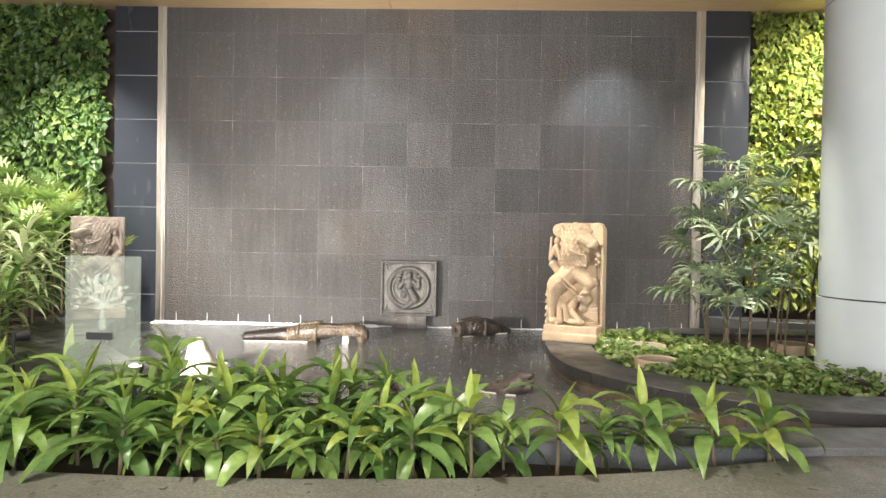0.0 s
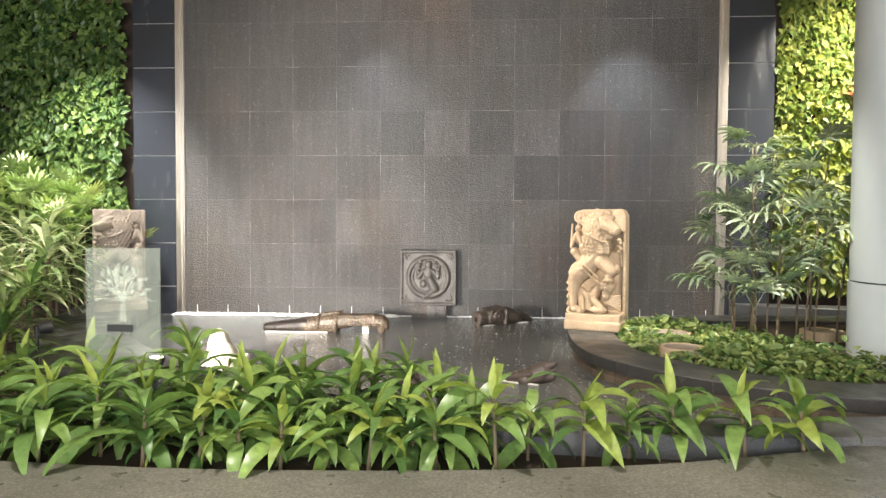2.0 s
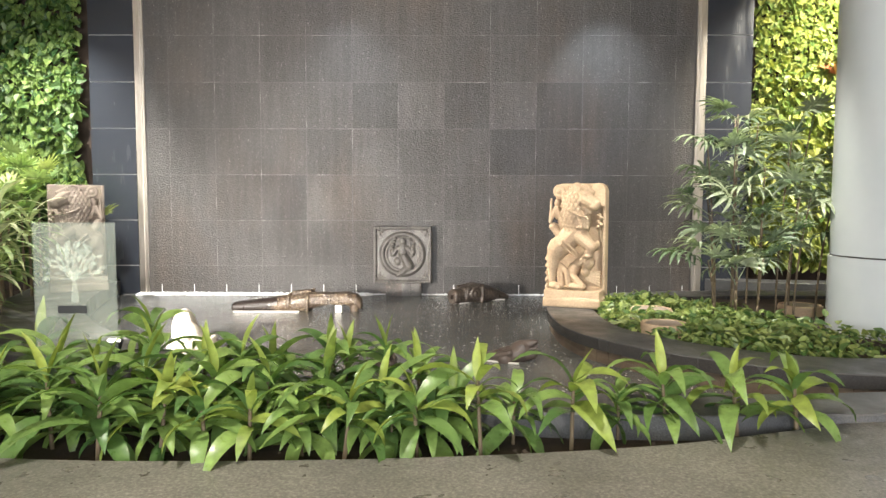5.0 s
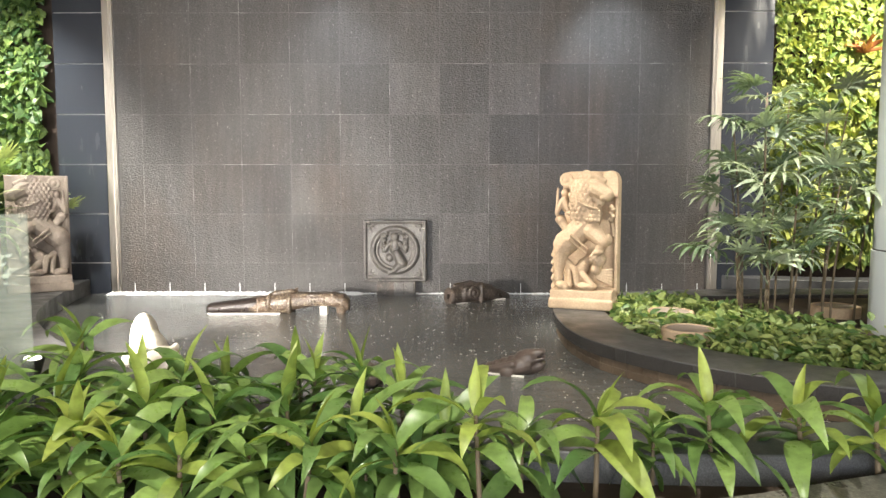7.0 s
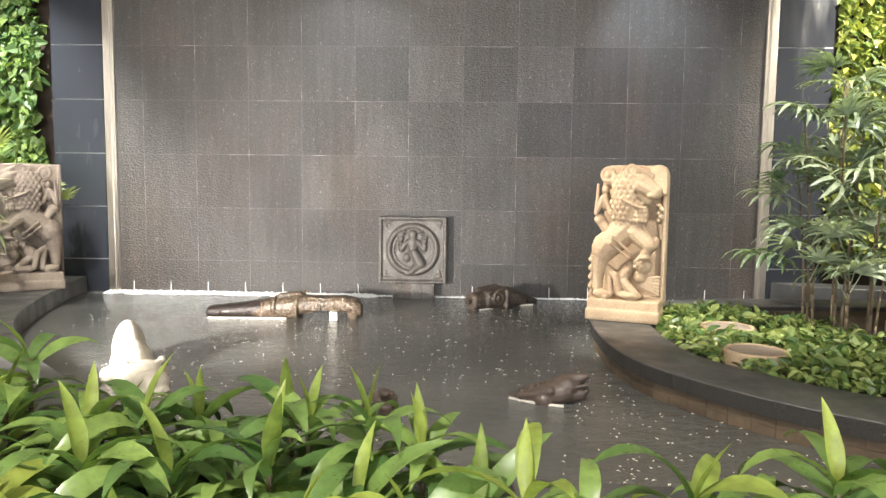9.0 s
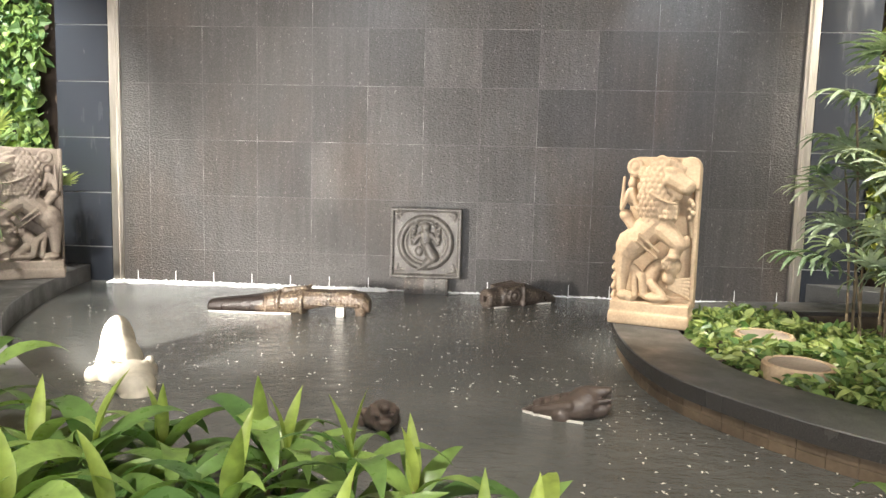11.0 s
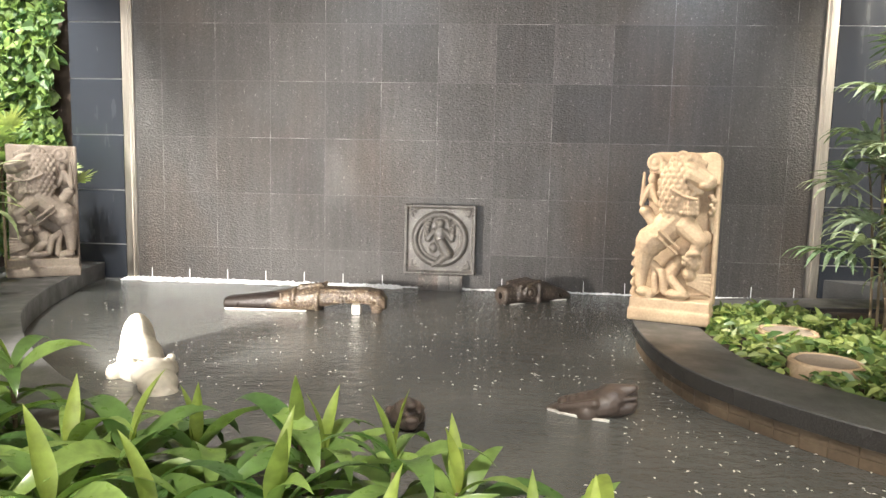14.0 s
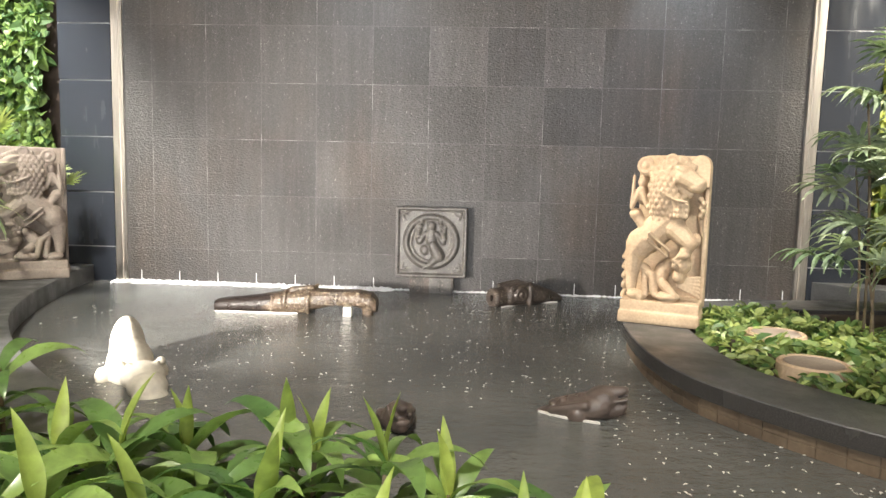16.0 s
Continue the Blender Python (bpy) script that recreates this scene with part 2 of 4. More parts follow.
PETAL = painted("pale_petal", (0.62, 0.60, 0.55), (0.80, 0.78, 0.72), 0.6)
LEAD = painted("pale_mortar_line", (0.62, 0.60, 0.56), (0.75, 0.73, 0.70), 0.6)
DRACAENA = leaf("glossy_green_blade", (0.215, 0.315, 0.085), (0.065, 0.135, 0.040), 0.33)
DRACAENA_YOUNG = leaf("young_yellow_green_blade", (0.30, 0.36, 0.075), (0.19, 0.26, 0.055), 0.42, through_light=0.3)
PALM_LEAF = leaf("palm_leaflet", (0.34, 0.39, 0.27), (0.11, 0.165, 0.095), 0.26)
IVY = leaf("climbing_leaf", (0.22, 0.31, 0.085), (0.022, 0.070, 0.018), 0.45, "island")
IVY_YELLOW = leaf("yellow_green_climbing_leaf", (0.40, 0.42, 0.10), (0.085, 0.15, 0.03), 0.5, "island")
COVER = leaf("ground_cover_leaf", (0.33, 0.39, 0.13), (0.045, 0.11, 0.025), 0.4, "island")
VARIEGATED = leaf("cream_striped_blade", (0.66, 0.68, 0.46), (0.22, 0.32, 0.13), 0.4)
FAN_LEAF = leaf("pale_pleated_leaf", (0.44, 0.50, 0.20), (0.12, 0.22, 0.07), 0.4)
STEM = painted("brown_cane", (0.10, 0.075, 0.045), (0.19, 0.14, 0.085), 0.7)
BLACK_PLASTIC = painted("black_plastic", (0.012, 0.012, 0.013), (0.02, 0.02, 0.021), 0.4)

# ---- mesh helpers ----
def part(name, bm, mat, parent=None, label="", smooth=False, m=None):
    me = bpy.data.meshes.new(name)
    bm.to_mesh(me)
    bm.free()
    me.materials.append(mat)
    if smooth:
        for p in me.polygons:
            p.use_smooth = True
    ob = new(name, me)
    if m is not None:
        ob.matrix_basis = m
    if parent is not None:
        ob.parent = parent
    if label:
        ob["label"] = label
    return ob


def share(name, me, parent, m):
    ob = new(name, me)
    ob.parent = parent
    ob.matrix_basis = m
    return ob


def box(lo, hi, bevel=0.0, bm=None):
    own = bm or bmesh.new()
    vs = bmesh.ops.create_cube(own, size=1)["verts"]
    for v in vs:
        v.co = Vector(tuple(l + (c + 0.5) * (h - l) for c, l, h in zip(v.co, lo, hi)))
    if bevel:
        edges = list({e for v in vs for e in v.link_edges})
        bmesh.ops.bevel(own, geom=edges, offset=bevel, segments=2, profile=0.7, affect="EDGES")
    return own


def ball(bm, centre, radii, turn=(0, 0, 0), sub=2):
    m = Matrix.Translation(centre) @ Euler([radians(a) for a in turn]).to_matrix().to_4x4() @ Matrix.Diagonal((*radii, 1))
    bmesh.ops.create_icosphere(bm, subdivisions=sub, radius=1, matrix=m)


def limb(bm, a, b, ra, rb, n=12):
    """A tapered round limb with rounded ends."""
    a, b = Vector(a), Vector(b)
    turn = (b - a).to_track_quat("Z", "Y").to_matrix().to_4x4()
    bmesh.ops.create_cone(bm, cap_ends=True, segments=n, radius1=ra, radius2=rb, depth=(b - a).length, matrix=Matrix.Translation((a + b) / 2) @ turn)
    ball(bm, a, (ra, ra, ra)), ball(bm, b, (rb, rb, rb))


def spline(points, n=10):
    """A smooth line through plan points."""
    p = [Vector(q) for q in points]
    p = [2 * p[0] - p[1], *p, 2 * p[-1] - p[-2]]
    out = []
    for i in range(1, len(p) - 2):
        for k in range(n):
            t = k / n
            out.append(0.5 * ((2 * p[i]) + (p[i + 1] - p[i - 1]) * t + (2 * p[i - 1] - 5 * p[i] + 4 * p[i + 1] - p[i + 2]) * t * t + (3 * p[i] - p[i - 1] - 3 * p[i + 1] + p[i + 2]) * t ** 3))
    return out + [p[-2]]


def offset(line, d):
    """The line moved d to its left."""
    out = []
    for i, q in enumerate(line):
        way = (line[min(i + 1, len(line) - 1)] - line[max(i - 1, 0)]).normalized()
        out.append(q + Vector((-way.y, way.x)) * d)
    return out


def band(a, b, z0, z1, bevel=0.008):
    """A solid band between two plan lines of equal length, with eased top edges."""
    bm, rows = bmesh.new(), []
    for p, q in zip(a, b):
        w = (q - p).normalized() * bevel
        ring = [(p.x, p.y, z0), (p.x, p.y, z1 - bevel), (p.x + w.x, p.y + w.y, z1), (q.x - w.x, q.y - w.y, z1), (q.x, q.y, z1 - bevel), (q.x, q.y, z0)]
        rows.append([bm.verts.new(v) for v in ring])
    for r, s in zip(rows, rows[1:]):
        for i in range(6):
            bm.faces.new((r[i], r[(i + 1) % 6], s[(i + 1) % 6], s[i]))
    bm.faces.new(rows[0])
    bm.faces.new(rows[-1][::-1])
    bmesh.ops.recalc_face_normals(bm, faces=bm.faces)
    return bm


def sheet(outline, z, thick=0.0):
    bm = bmesh.new()
    f = bm.faces.new([bm.verts.new((p[0], p[1], z)) for p in outline])
    bm.normal_update()
    if f.normal.z < 0:
        f.normal_flip()
    if thick:
        r = bmesh.ops.extrude_face_region(bm, geom=[f])
        for v in r["geom"]:
            if isinstance(v, bmesh.types.BMVert):
                v.co.z -= thick
        bmesh.ops.recalc_face_normals(bm, faces=bm.faces)
    bm.normal_update()
    bmesh.ops.triangulate(bm, faces=[f for f in bm.faces if len(f.verts) > 4], ngon_method="EAR_CLIP")
    return bm


def structure(ob, label, category):
    return tagged(ob, label, category, kind="structure")


# ---- plan lines ----
LEFT_IN = [(-5.38, 10.25), (-5.20, 9.5), (-5.02, 9.0), (-4.70, 8.12), (-4.30, 7.28), (-3.95, 6.75), (-3.36, 6.04), (-2.75, 5.45), (-2.45, 5.20), (-1.65, 4.62), (-0.8, 4.22), (0.3, 3.94), (1.4, 3.85), (2.3, 3.88), (3.36, 3.98), (4.5, 4.12), (6.5, 4.4), (9.0, 4.6)]
RIGHT_IN = [(9.0, 4.95), (6.5, 4.72), (4.6, 4.36), (3.6, 4.28), (3.1, 4.31), (2.6, 4.48), (2.21, 4.74), (1.88, 5.03), (1.55, 5.46), (1.34, 5.86), (1.24, 6.4), (1.25, 7.1), (1.34, 7.7), (1.6, 8.2), (2.1, 8.62), (2.77, 8.86), (3.6, 9.02), (5.0, 9.1), (9.0, 9.1)]
FLOOR_EDGE = [(-9.0, 3.15), (-5.0, 2.95), (-2.5, 2.85), (-1.4, 2.81), (-0.04, 2.88), (1.15, 3.05), (2.0, 3.29), (2.75, 3.53)]
left_in, right_in, floor_edge = spline(LEFT_IN), spline(RIGHT_IN), spline(FLOOR_EDGE)
# the coping widens into a broad ledge along the west side
ledge = []
for p, narrow, wide in zip(left_in, offset(left_in, -0.44), offset(left_in, -1.05)):
    k = min(1.0, max(0.0, (p.y - 4.6) / 1.3)) if p.x < 0 else 0.0
    ledge.append(narrow.lerp(wide, k * k * (3 - 2 * k)))
left_out, right_out = ledge, offset(right_in, -0.55)
soil_in = [q.lerp(p, 0.02) for p, q in zip(left_in, left_out)]

# ---- setting ----
coping = structure(part("pool_coping", band(left_in, left_out, WATER_Z - 0.3, KERB_Z - 0.02), KERB), "dark granite coping round the pool's front and side", "coping")
kerb_bm = band(right_in, right_out, 0.03, KERB_Z)
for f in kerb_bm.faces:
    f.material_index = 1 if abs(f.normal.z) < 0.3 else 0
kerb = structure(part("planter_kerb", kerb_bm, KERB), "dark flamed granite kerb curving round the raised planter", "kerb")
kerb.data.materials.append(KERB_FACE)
base_line = offset(right_in, -0.045)
part("kerb_base", band(base_line, offset(base_line, -0.3), WATER_Z - 0.3, 0.03, 0.002), BASE_TILE, kerb, "brown mosaic-tiled base in the water")

water = structure(part("water", sheet([(-5.6, 10.3), (-5.6, 3.5), (9, 3.5), (9, 10.3)], WATER_Z), WATER), "dark rippled pond water with floating petals", "water")
paved = structure(part("floor", sheet([(-9, -8), (9, -8), (9, 4.1), (6.0, 3.93), (4.6, 3.8), (3.4, 3.64), *[tuple(p) for p in floor_edge[::-1]]], FLOOR_Z, 0.12), PAVING), "speckled grey-brown granite lobby floor", "floor")
front_soil = [p for p in soil_in if p.x < 3.1]
bed = structure(part("planting_bed", sheet([(-9, 3.1), *[(p.x, p.y - 0.04) for p in floor_edge[5:]], (2.95, 3.55), *[tuple(p) for p in front_soil[::-1]], (-9, 10.2)], FLOOR_Z - 0.10), SOIL), "dark bare soil of the planting bed", "soil")
planter_soil = structure(part("planter_soil", sheet([tuple(p) for p in offset(right_in, -0.53)], KERB_Z - 0.05), SOIL), "dark soil inside the raised planter", "soil")
back_line = spline([(4.3, 10.2), (4.6, 9.85), (5.2, 9.62), (6.2, 9.5), (9, 9.5)])
structure(part("back_kerb", band(back_line, offset(back_line, 0.5), WATER_Z - 0.2, KERB_Z + 0.05), KERB), "dark stone kerb below the planted wall", "kerb")

# water wall of square granite tiles
X0, X1 = -4.885, 4.075
wall = structure(part("wall_water", box((X0 - 0.2, WALL_Y - 0.0095, -0.4), (X1 + 0.2, WALL_Y + 0.30, CEIL_Z + 0.3)), DARK_GROUT), "tall wall of wet dark granite tiles with water running down", "wall")
# dark pillars beside it
for name, xa, xb, tag in (("wall_pillar_west", -5.78, -5.045, "left"), ("wall_pillar_east", 4.235, 4.97, "right")):
    pillar = structure(part(name, box((xa, WALL_Y - 0.02, -0.4), (xb, WALL_Y + 0.30, CEIL_Z + 0.3)), GROUT), "pier of polished black granite slabs with pale joints", "pier")
    for k in range(-1, 8):
        za, zb = 0.375 + 0.75 * (k - 1), 0.375 + 0.75 * k
        part("slab", box((xa + 0.002, WALL_Y - 0.045, max(za + 0.007, -0.35)), (xb - 0.004, WALL_Y - 0.02, min(zb - 0.007, CEIL_Z)), 0.003), BLACK, pillar)
for xa in (X0 - 0.155, X1 + 0.003):
    strip = structure(part("trim", box((xa, WALL_Y - 0.045, -0.15), (xa + 0.15, WALL_Y + 0.01, CEIL_Z), 0.004), STEEL), "brushed steel upright trim edging the water wall", "trim")
    part("trim_rib", box((xa + 0.045, WALL_Y - 0.06, -0.14), (xa + 0.105, WALL_Y - 0.043, CEIL_Z - 0.01), 0.004), STEEL, strip)
structure(part("wall_planted_west", box((-9.2, WALL_Y + 0.12, -0.2), (-5.78, WALL_Y + 0.30, CEIL_Z + 0.3)), SOIL), "dark backing of the planted wall", "wall")
structure(part("wall_planted_east", box((4.97, WALL_Y + 0.12, -0.2), (9.2, WALL_Y + 0.30, CEIL_Z + 0.3)), SOIL), "dark backing of the planted wall", "wall")
structure(part("wall_west", box((-9.3, -8.2, -0.3), (-9.1, WALL_Y + 0.3, CEIL_Z + 0.3)), WHITE_WALL), "plain pale lobby wall", "wall")
structure(part("wall_east", box((9.1, -8.2, -0.3), (9.3, WALL_Y + 0.3, CEIL_Z + 0.3)), WHITE_WALL), "plain pale lobby wall", "wall")
# unseen wall closing the lobby, left open where the daylight fill is added
bm = box((-9.2, -8.2, -0.3), (-7.0, -8.0, CEIL_Z + 0.3))
box((7.0, -8.2, -0.3), (9.2, -8.0, CEIL_Z + 0.3), bm=bm), box((-7.0, -8.2, 5.1), (7.0, -8.0, CEIL_Z + 0.3), bm=bm)
structure(part("wall_south", bm, WHITE_WALL), "unseen pale lobby wall with an assumed wide glazed opening", "wall")
bm = bmesh.new()
for i in range(-4, 5):
    for ya, yb in ((-8.0, -3.0), (-3.0, 2.2), (2.2, 6.2), (6.2, WALL_Y + 0.2)):
        box((i * 2.1 - 1.046, ya + 0.004, CEIL_Z), (i * 2.1 + 1.046, yb - 0.004, CEIL_Z + 0.03), 0.002, bm)
box((-9.2, -8.1, CEIL_Z + 0.03), (9.2, WALL_Y + 0.3, CEIL_Z + 0.1), bm=bm)
structure(part("ceiling", bm, WOOD), "pale wood-panelled ceiling", "ceiling")

# round column
def column():
    def drum(r, za, zb):
        bm = bmesh.new()
        bmesh.ops.create_cone(bm, cap_ends=True, segments=128, radius1=r, radius2=r, depth=zb - za, matrix=Matrix.Translation((0, 0, (za + zb) / 2)))
        return bm

    ob = part("column", drum(0.725, 0.872, CEIL_Z), COLUMN_PAINT, m=Matrix.Translation((4.79, 6.2, 0)))
    part("base_drum", drum(0.738, 0.0, 0.856), COLUMN_PAINT, ob)
    part("seam", drum(0.718, 0.85, 0.88), BLACK_PLASTIC, ob, "dark open joint")
    part("seam", drum(0.7265, 3.985, 3.993), BLACK_PLASTIC, ob, "dark open joint")
    for p in ob.data.polygons:
        p.use_smooth = False
    return structure(ob, "thick round column clad in pale grey metal with seams", "column")


column()

# ---- sculpture ----
def solid(bm, voxel, smooth=6):
    """Melts overlapping shapes into one carved surface."""
    me = bpy.data.meshes.new("rough")
    bm.to_mesh(me)
    bm.free()
    ob = new("rough", me)
    r = ob.modifiers.new("remesh", "REMESH")
    r.mode, r.voxel_size = "VOXEL", voxel
    s = ob.modifiers.new("smooth", "SMOOTH")
    s.factor, s.iterations = 0.5, smooth
    done = bpy.data.meshes.new_from_object(ob.evaluated_get(bpy.context.evaluated_depsgraph_get()))
    bpy.data.objects.remove(ob)
    bpy.data.meshes.remove(me)
    out = bmesh.new()
    out.from_mesh(done)
    bpy.data.meshes.remove(done)
    return out


def loft(stations, n=16, square=2.6, bm=None):
    """A solid through upright rings (x, y, z, half width, half height), along x."""
    own, rings = bm or bmesh.new(), []
    for i, (x, y, z, w, h) in enumerate(stations):
        way = Vector((1, 0, 0))
        side = Vector((-way.y, way.x, 0))
        ring = []
        for k in range(n):
            c, s = math.cos(2 * math.pi * k / n), math.sin(2 * math.pi * k / n)
            u = math.copysign(abs(c) ** (2 / square), c) * w
            v = math.copysign(abs(s) ** (2 / square), s) * h
            ring.append(own.verts.new(Vector((x, y, z + v)) + side * u))
        rings.append(ring)
    for r, s in zip(rings, rings[1:]):
        for k in range(n):
            own.faces.new((r[k], r[(k + 1) % n], s[(k + 1) % n], s[k]))
    own.faces.new(rings[0][::-1]), own.faces.new(rings[-1])
    return own


def ring(bm, centre, major, minor, axis="Y", n=40, k=8):
    rows = []
    for i in range(n):
        a = 2 * math.pi * i / n
        row = []
        for j in range(k):
            b = 2 * math.pi * j / k
            r = major + minor * math.cos(b)
            p = (r * math.cos(a), minor * math.sin(b), r * math.sin(a)) if axis == "Y" else (r * math.cos(a), r * math.sin(a), minor * math.sin(b))
            row.append(bm.verts.new(Vector(centre) + Vector(p)))
        rows.append(row)
    for i in range(n):
        for j in range(k):
            bm.faces.new((rows[i][j], rows[(i + 1) % n][j], rows[(i + 1) % n][(j + 1) % k], rows[i][(j + 1) % k]))


def rounded_slab(bm, x0, x1, z0, z1, y0, y1, r):
    """An upright slab whose top corners are rounded in the front view, and whose front edges are eased."""
    rim = [(x0, z0)] + [(x0 + r - r * math.cos(a), z1 - r + r * math.sin(a)) for a in (i * math.pi / 12 for i in range(7))]
    rim += [(x1 - r + r * math.sin(a), z1 - r + r * math.cos(a)) for a in (i * math.pi / 12 for i in range(7))] + [(x1, z0)]
    cx, cz = (x0 + x1) / 2, (z0 + z1) / 2
    rows = [[bm.verts.new((cx + (x - cx) * k, y, cz + (z - cz) * k)) for x, z in rim] for y, k in ((y0, 0.93), (y0 + 0.03, 0.985), (y0 + 0.07, 1.0), (y1, 1.0))]
    for a, b in zip(rows, rows[1:]):
        for i in range(len(rim)):
            j = (i + 1) % len(rim)
            bm.faces.new((a[i], a[j], b[j], b[i]))
    bm.faces.new(rows[0][::-1]), bm.faces.new(rows[-1])


def rearing_lion(flip, framed):
    """A rearing lion in deep relief on an upright slab, 0.72 wide and 1.52 high, front towards -y."""
    bm, r = bmesh.new(), random.Random(3)
    f = (lambda u: 0.72 - u) if flip else (lambda u: u)

    def b(u, v, d, ru, rv, rd, turn=0):
        ball(bm, (f(u), d, v), (ru, rd, rv), (0, -turn if flip else turn, 0))

    def l(u0, v0, d0, u1, v1, d1, r0, r1):
        limb(bm, (f(u0), d0, v0), (f(u1), d1, v1), r0, r1)

    # plinth and back slab
    box((-0.015, 0.0, 0.0), (0.735, 0.44, 0.115), 0.03, bm)
    box((0.0, 0.02, 0.10), (0.72, 0.43, 0.21), 0.014, bm)
    if framed:
        box((0.0, 0.29, 0.15), (0.72, 0.43, 1.52), 0.012, bm)
        box((0.69, 0.22, 0.15), (0.725, 0.32, 1.52), 0.01, bm)
    else:
        rounded_slab(bm, 0.06, 0.735, 0.12, 1.52, 0.385, 0.50, 0.11)
        rounded_slab(bm, 0.54, 0.735, 1.22, 1.52, 0.27, 0.44, 0.09), rounded_slab(bm, 0.08, 0.56, 1.30, 1.515, 0.22, 0.42, 0.09)
        box((0.685, 0.30, 0.15), (0.735, 0.46, 1.30), 0.025, bm)
    # hindquarters and body
    b(0.135, 0.70, 0.15, 0.13, 0.165, 0.15, 10)
    l(0.17, 0.72, 0.16, 0.40, 0.94, 0.15, 0.135, 0.15)
    b(0.42, 1.04, 0.14, 0.165, 0.18, 0.155)
    l(0.10, 0.62, 0.13, 0.085, 0.47, 0.13, 0.10, 0.07), l(0.085, 0.47, 0.13, 0.08, 0.32, 0.12, 0.066, 0.052)
    b(0.125, 0.255, 0.09, 0.085, 0.045, 0.08)
    for k in range(3):
        b(0.175 + 0.012 * k, 0.235, 0.04 + 0.045 * k, 0.035, 0.028, 0.022)
    # raised foreleg and the one behind it
    l(0.46, 0.87, 0.09, 0.60, 0.74, 0.05, 0.105, 0.072), l(0.60, 0.74, 0.05, 0.565, 0.655, 0.05, 0.062, 0.055)
    b(0.56, 0.635, 0.04, 0.065, 0.035, 0.06), b(0.645, 0.76, 0.14, 0.05, 0.07, 0.06)
    # head: mane mass, skull, brow, muzzle, jaw, ears, eye
    b(0.335, 1.23, 0.15, 0.125, 0.20, 0.15), b(0.45, 1.34, 0.12, 0.13, 0.125, 0.13)
    l(0.50, 1.325, 0.07, 0.645, 1.245, 0.05, 0.10, 0.075), b(0.665, 1.265, 0.03, 0.055, 0.045, 0.05), b(0.62, 1.225, 0.02, 0.06, 0.045, 0.05)
    l(0.49, 1.23, 0.08, 0.575, 1.165, 0.07, 0.06, 0.036), b(0.505, 1.375, 0.005, 0.06, 0.028, 0.035, 25), b(0.53, 1.345, -0.005, 0.022, 0.018, 0.02)
    ring(bm, (f(0.41), 0.03, 1.455), 0.045, 0.018), b(0.41, 1.455, 0.06, 0.04, 0.045, 0.05)
    for k in range(6):
        b(0.475 + 0.026 * k, 1.455 - 0.012 * k, 0.05 + 0.01 * k, 0.020, 0.036, 0.04, 20)
    # curls of the mane, collar, chest tassels, girth band
    for i in range(11):
        for k in range(7):
            u, v = 0.225 + 0.05 * k + 0.025 * (i % 2), 0.955 + 0.048 * i
            q = (u - 0.37) ** 2 / 0.030 + (v - 1.19) ** 2 / 0.085
            if q < 1 and not (u > 0.455 and v > 1.19):
                b(u, v, -0.022 + 0.085 * q, 0.028, 0.036, 0.034, r.uniform(-20, 20))
    for k in range(11):
        b(0.335 + 0.023 * k, 1.185 - 0.008 * k - 0.02 * math.sin(k * 0.3), -0.045, 0.014, 0.015, 0.02)
    for k in range(5):
        for m in range(3):
            b(0.43 + 0.034 * k, 1.07 - 0.045 * m, -0.022 + 0.012 * abs(k - 2), 0.018, 0.028, 0.024)
    for k in range(9):
        b(0.245 + 0.022 * k, 0.845 - 0.018 * k - 0.03, 0.0 + 0.006 * k, 0.015, 0.018, 0.024), b(0.23 + 0.022 * k, 0.79 - 0.018 * k - 0.03, 0.005 + 0.006 * k, 0.013, 0.016, 0.022)
    # small attendant shapes behind the shoulder
    ring(bm, (f(0.165), 0.10, 1.415), 0.062, 0.020), b(0.165, 1.415, 0.14, 0.055, 0.06, 0.07)
    b(0.14, 1.27, 0.15, 0.05, 0.06, 0.07), b(0.135, 1.16, 0.16, 0.055, 0.10, 0.08), l(0.14, 1.20, 0.11, 0.20, 1.05, 0.09, 0.032, 0.028), l(0.12, 1.20, 0.11, 0.06, 1.06, 0.09, 0.030, 0.026)
    l(0.065, 1.32, 0.10, 0.055, 1.04, 0.09, 0.014, 0.022), b(0.09, 0.98, 0.14, 0.065, 0.055, 0.08), l(0.10, 0.97, 0.13, 0.17, 0.87, 0.13, 0.055, 0.05)
    # crouching shapes under the paws
    l(0.185, 0.50, 0.15, 0.275, 0.44, 0.09, 0.04, 0.036), l(0.195, 0.49, 0.14, 0.225, 0.26, 0.09, 0.036, 0.030), l(0.275, 0.44, 0.09, 0.31, 0.27, 0.07, 0.036, 0.032)
    b(0.345, 0.44, 0.17, 0.08, 0.13, 0.09, 25), b(0.42, 0.535, 0.16, 0.06, 0.06, 0.07), b(0.42, 0.255, 0.09, 0.13, 0.045, 0.09)
    l(0.36, 0.38, 0.11, 0.48, 0.27, 0.06, 0.045, 0.042), b(0.545, 0.545, 0.12, 0.085, 0.09, 0.10), b(0.52, 0.44, 0.13, 0.065, 0.07, 0.09)
    for k in range(7):
        b(0.475 + 0.03 * (k % 4), 0.585 - 0.045 * (k // 4) + 0.03 * (k % 2), 0.04, 0.022, 0.026, 0.03)
    for k in range(6):
        l(0.52, 0.41 - 0.012 * k, 0.12, 0.70, 0.44 - 0.035 * k, 0.14, 0.022, 0.013)
    # tail tuft at the far edge
    for k in range(5):
        b(0.665 + 0.024 * (k % 2), 1.12 - 0.036 * k, 0.20, 0.030, 0.030, 0.06)
    l(0.665, 0.97, 0.24, 0.685, 0.80, 0.27, 0.03, 0.014)
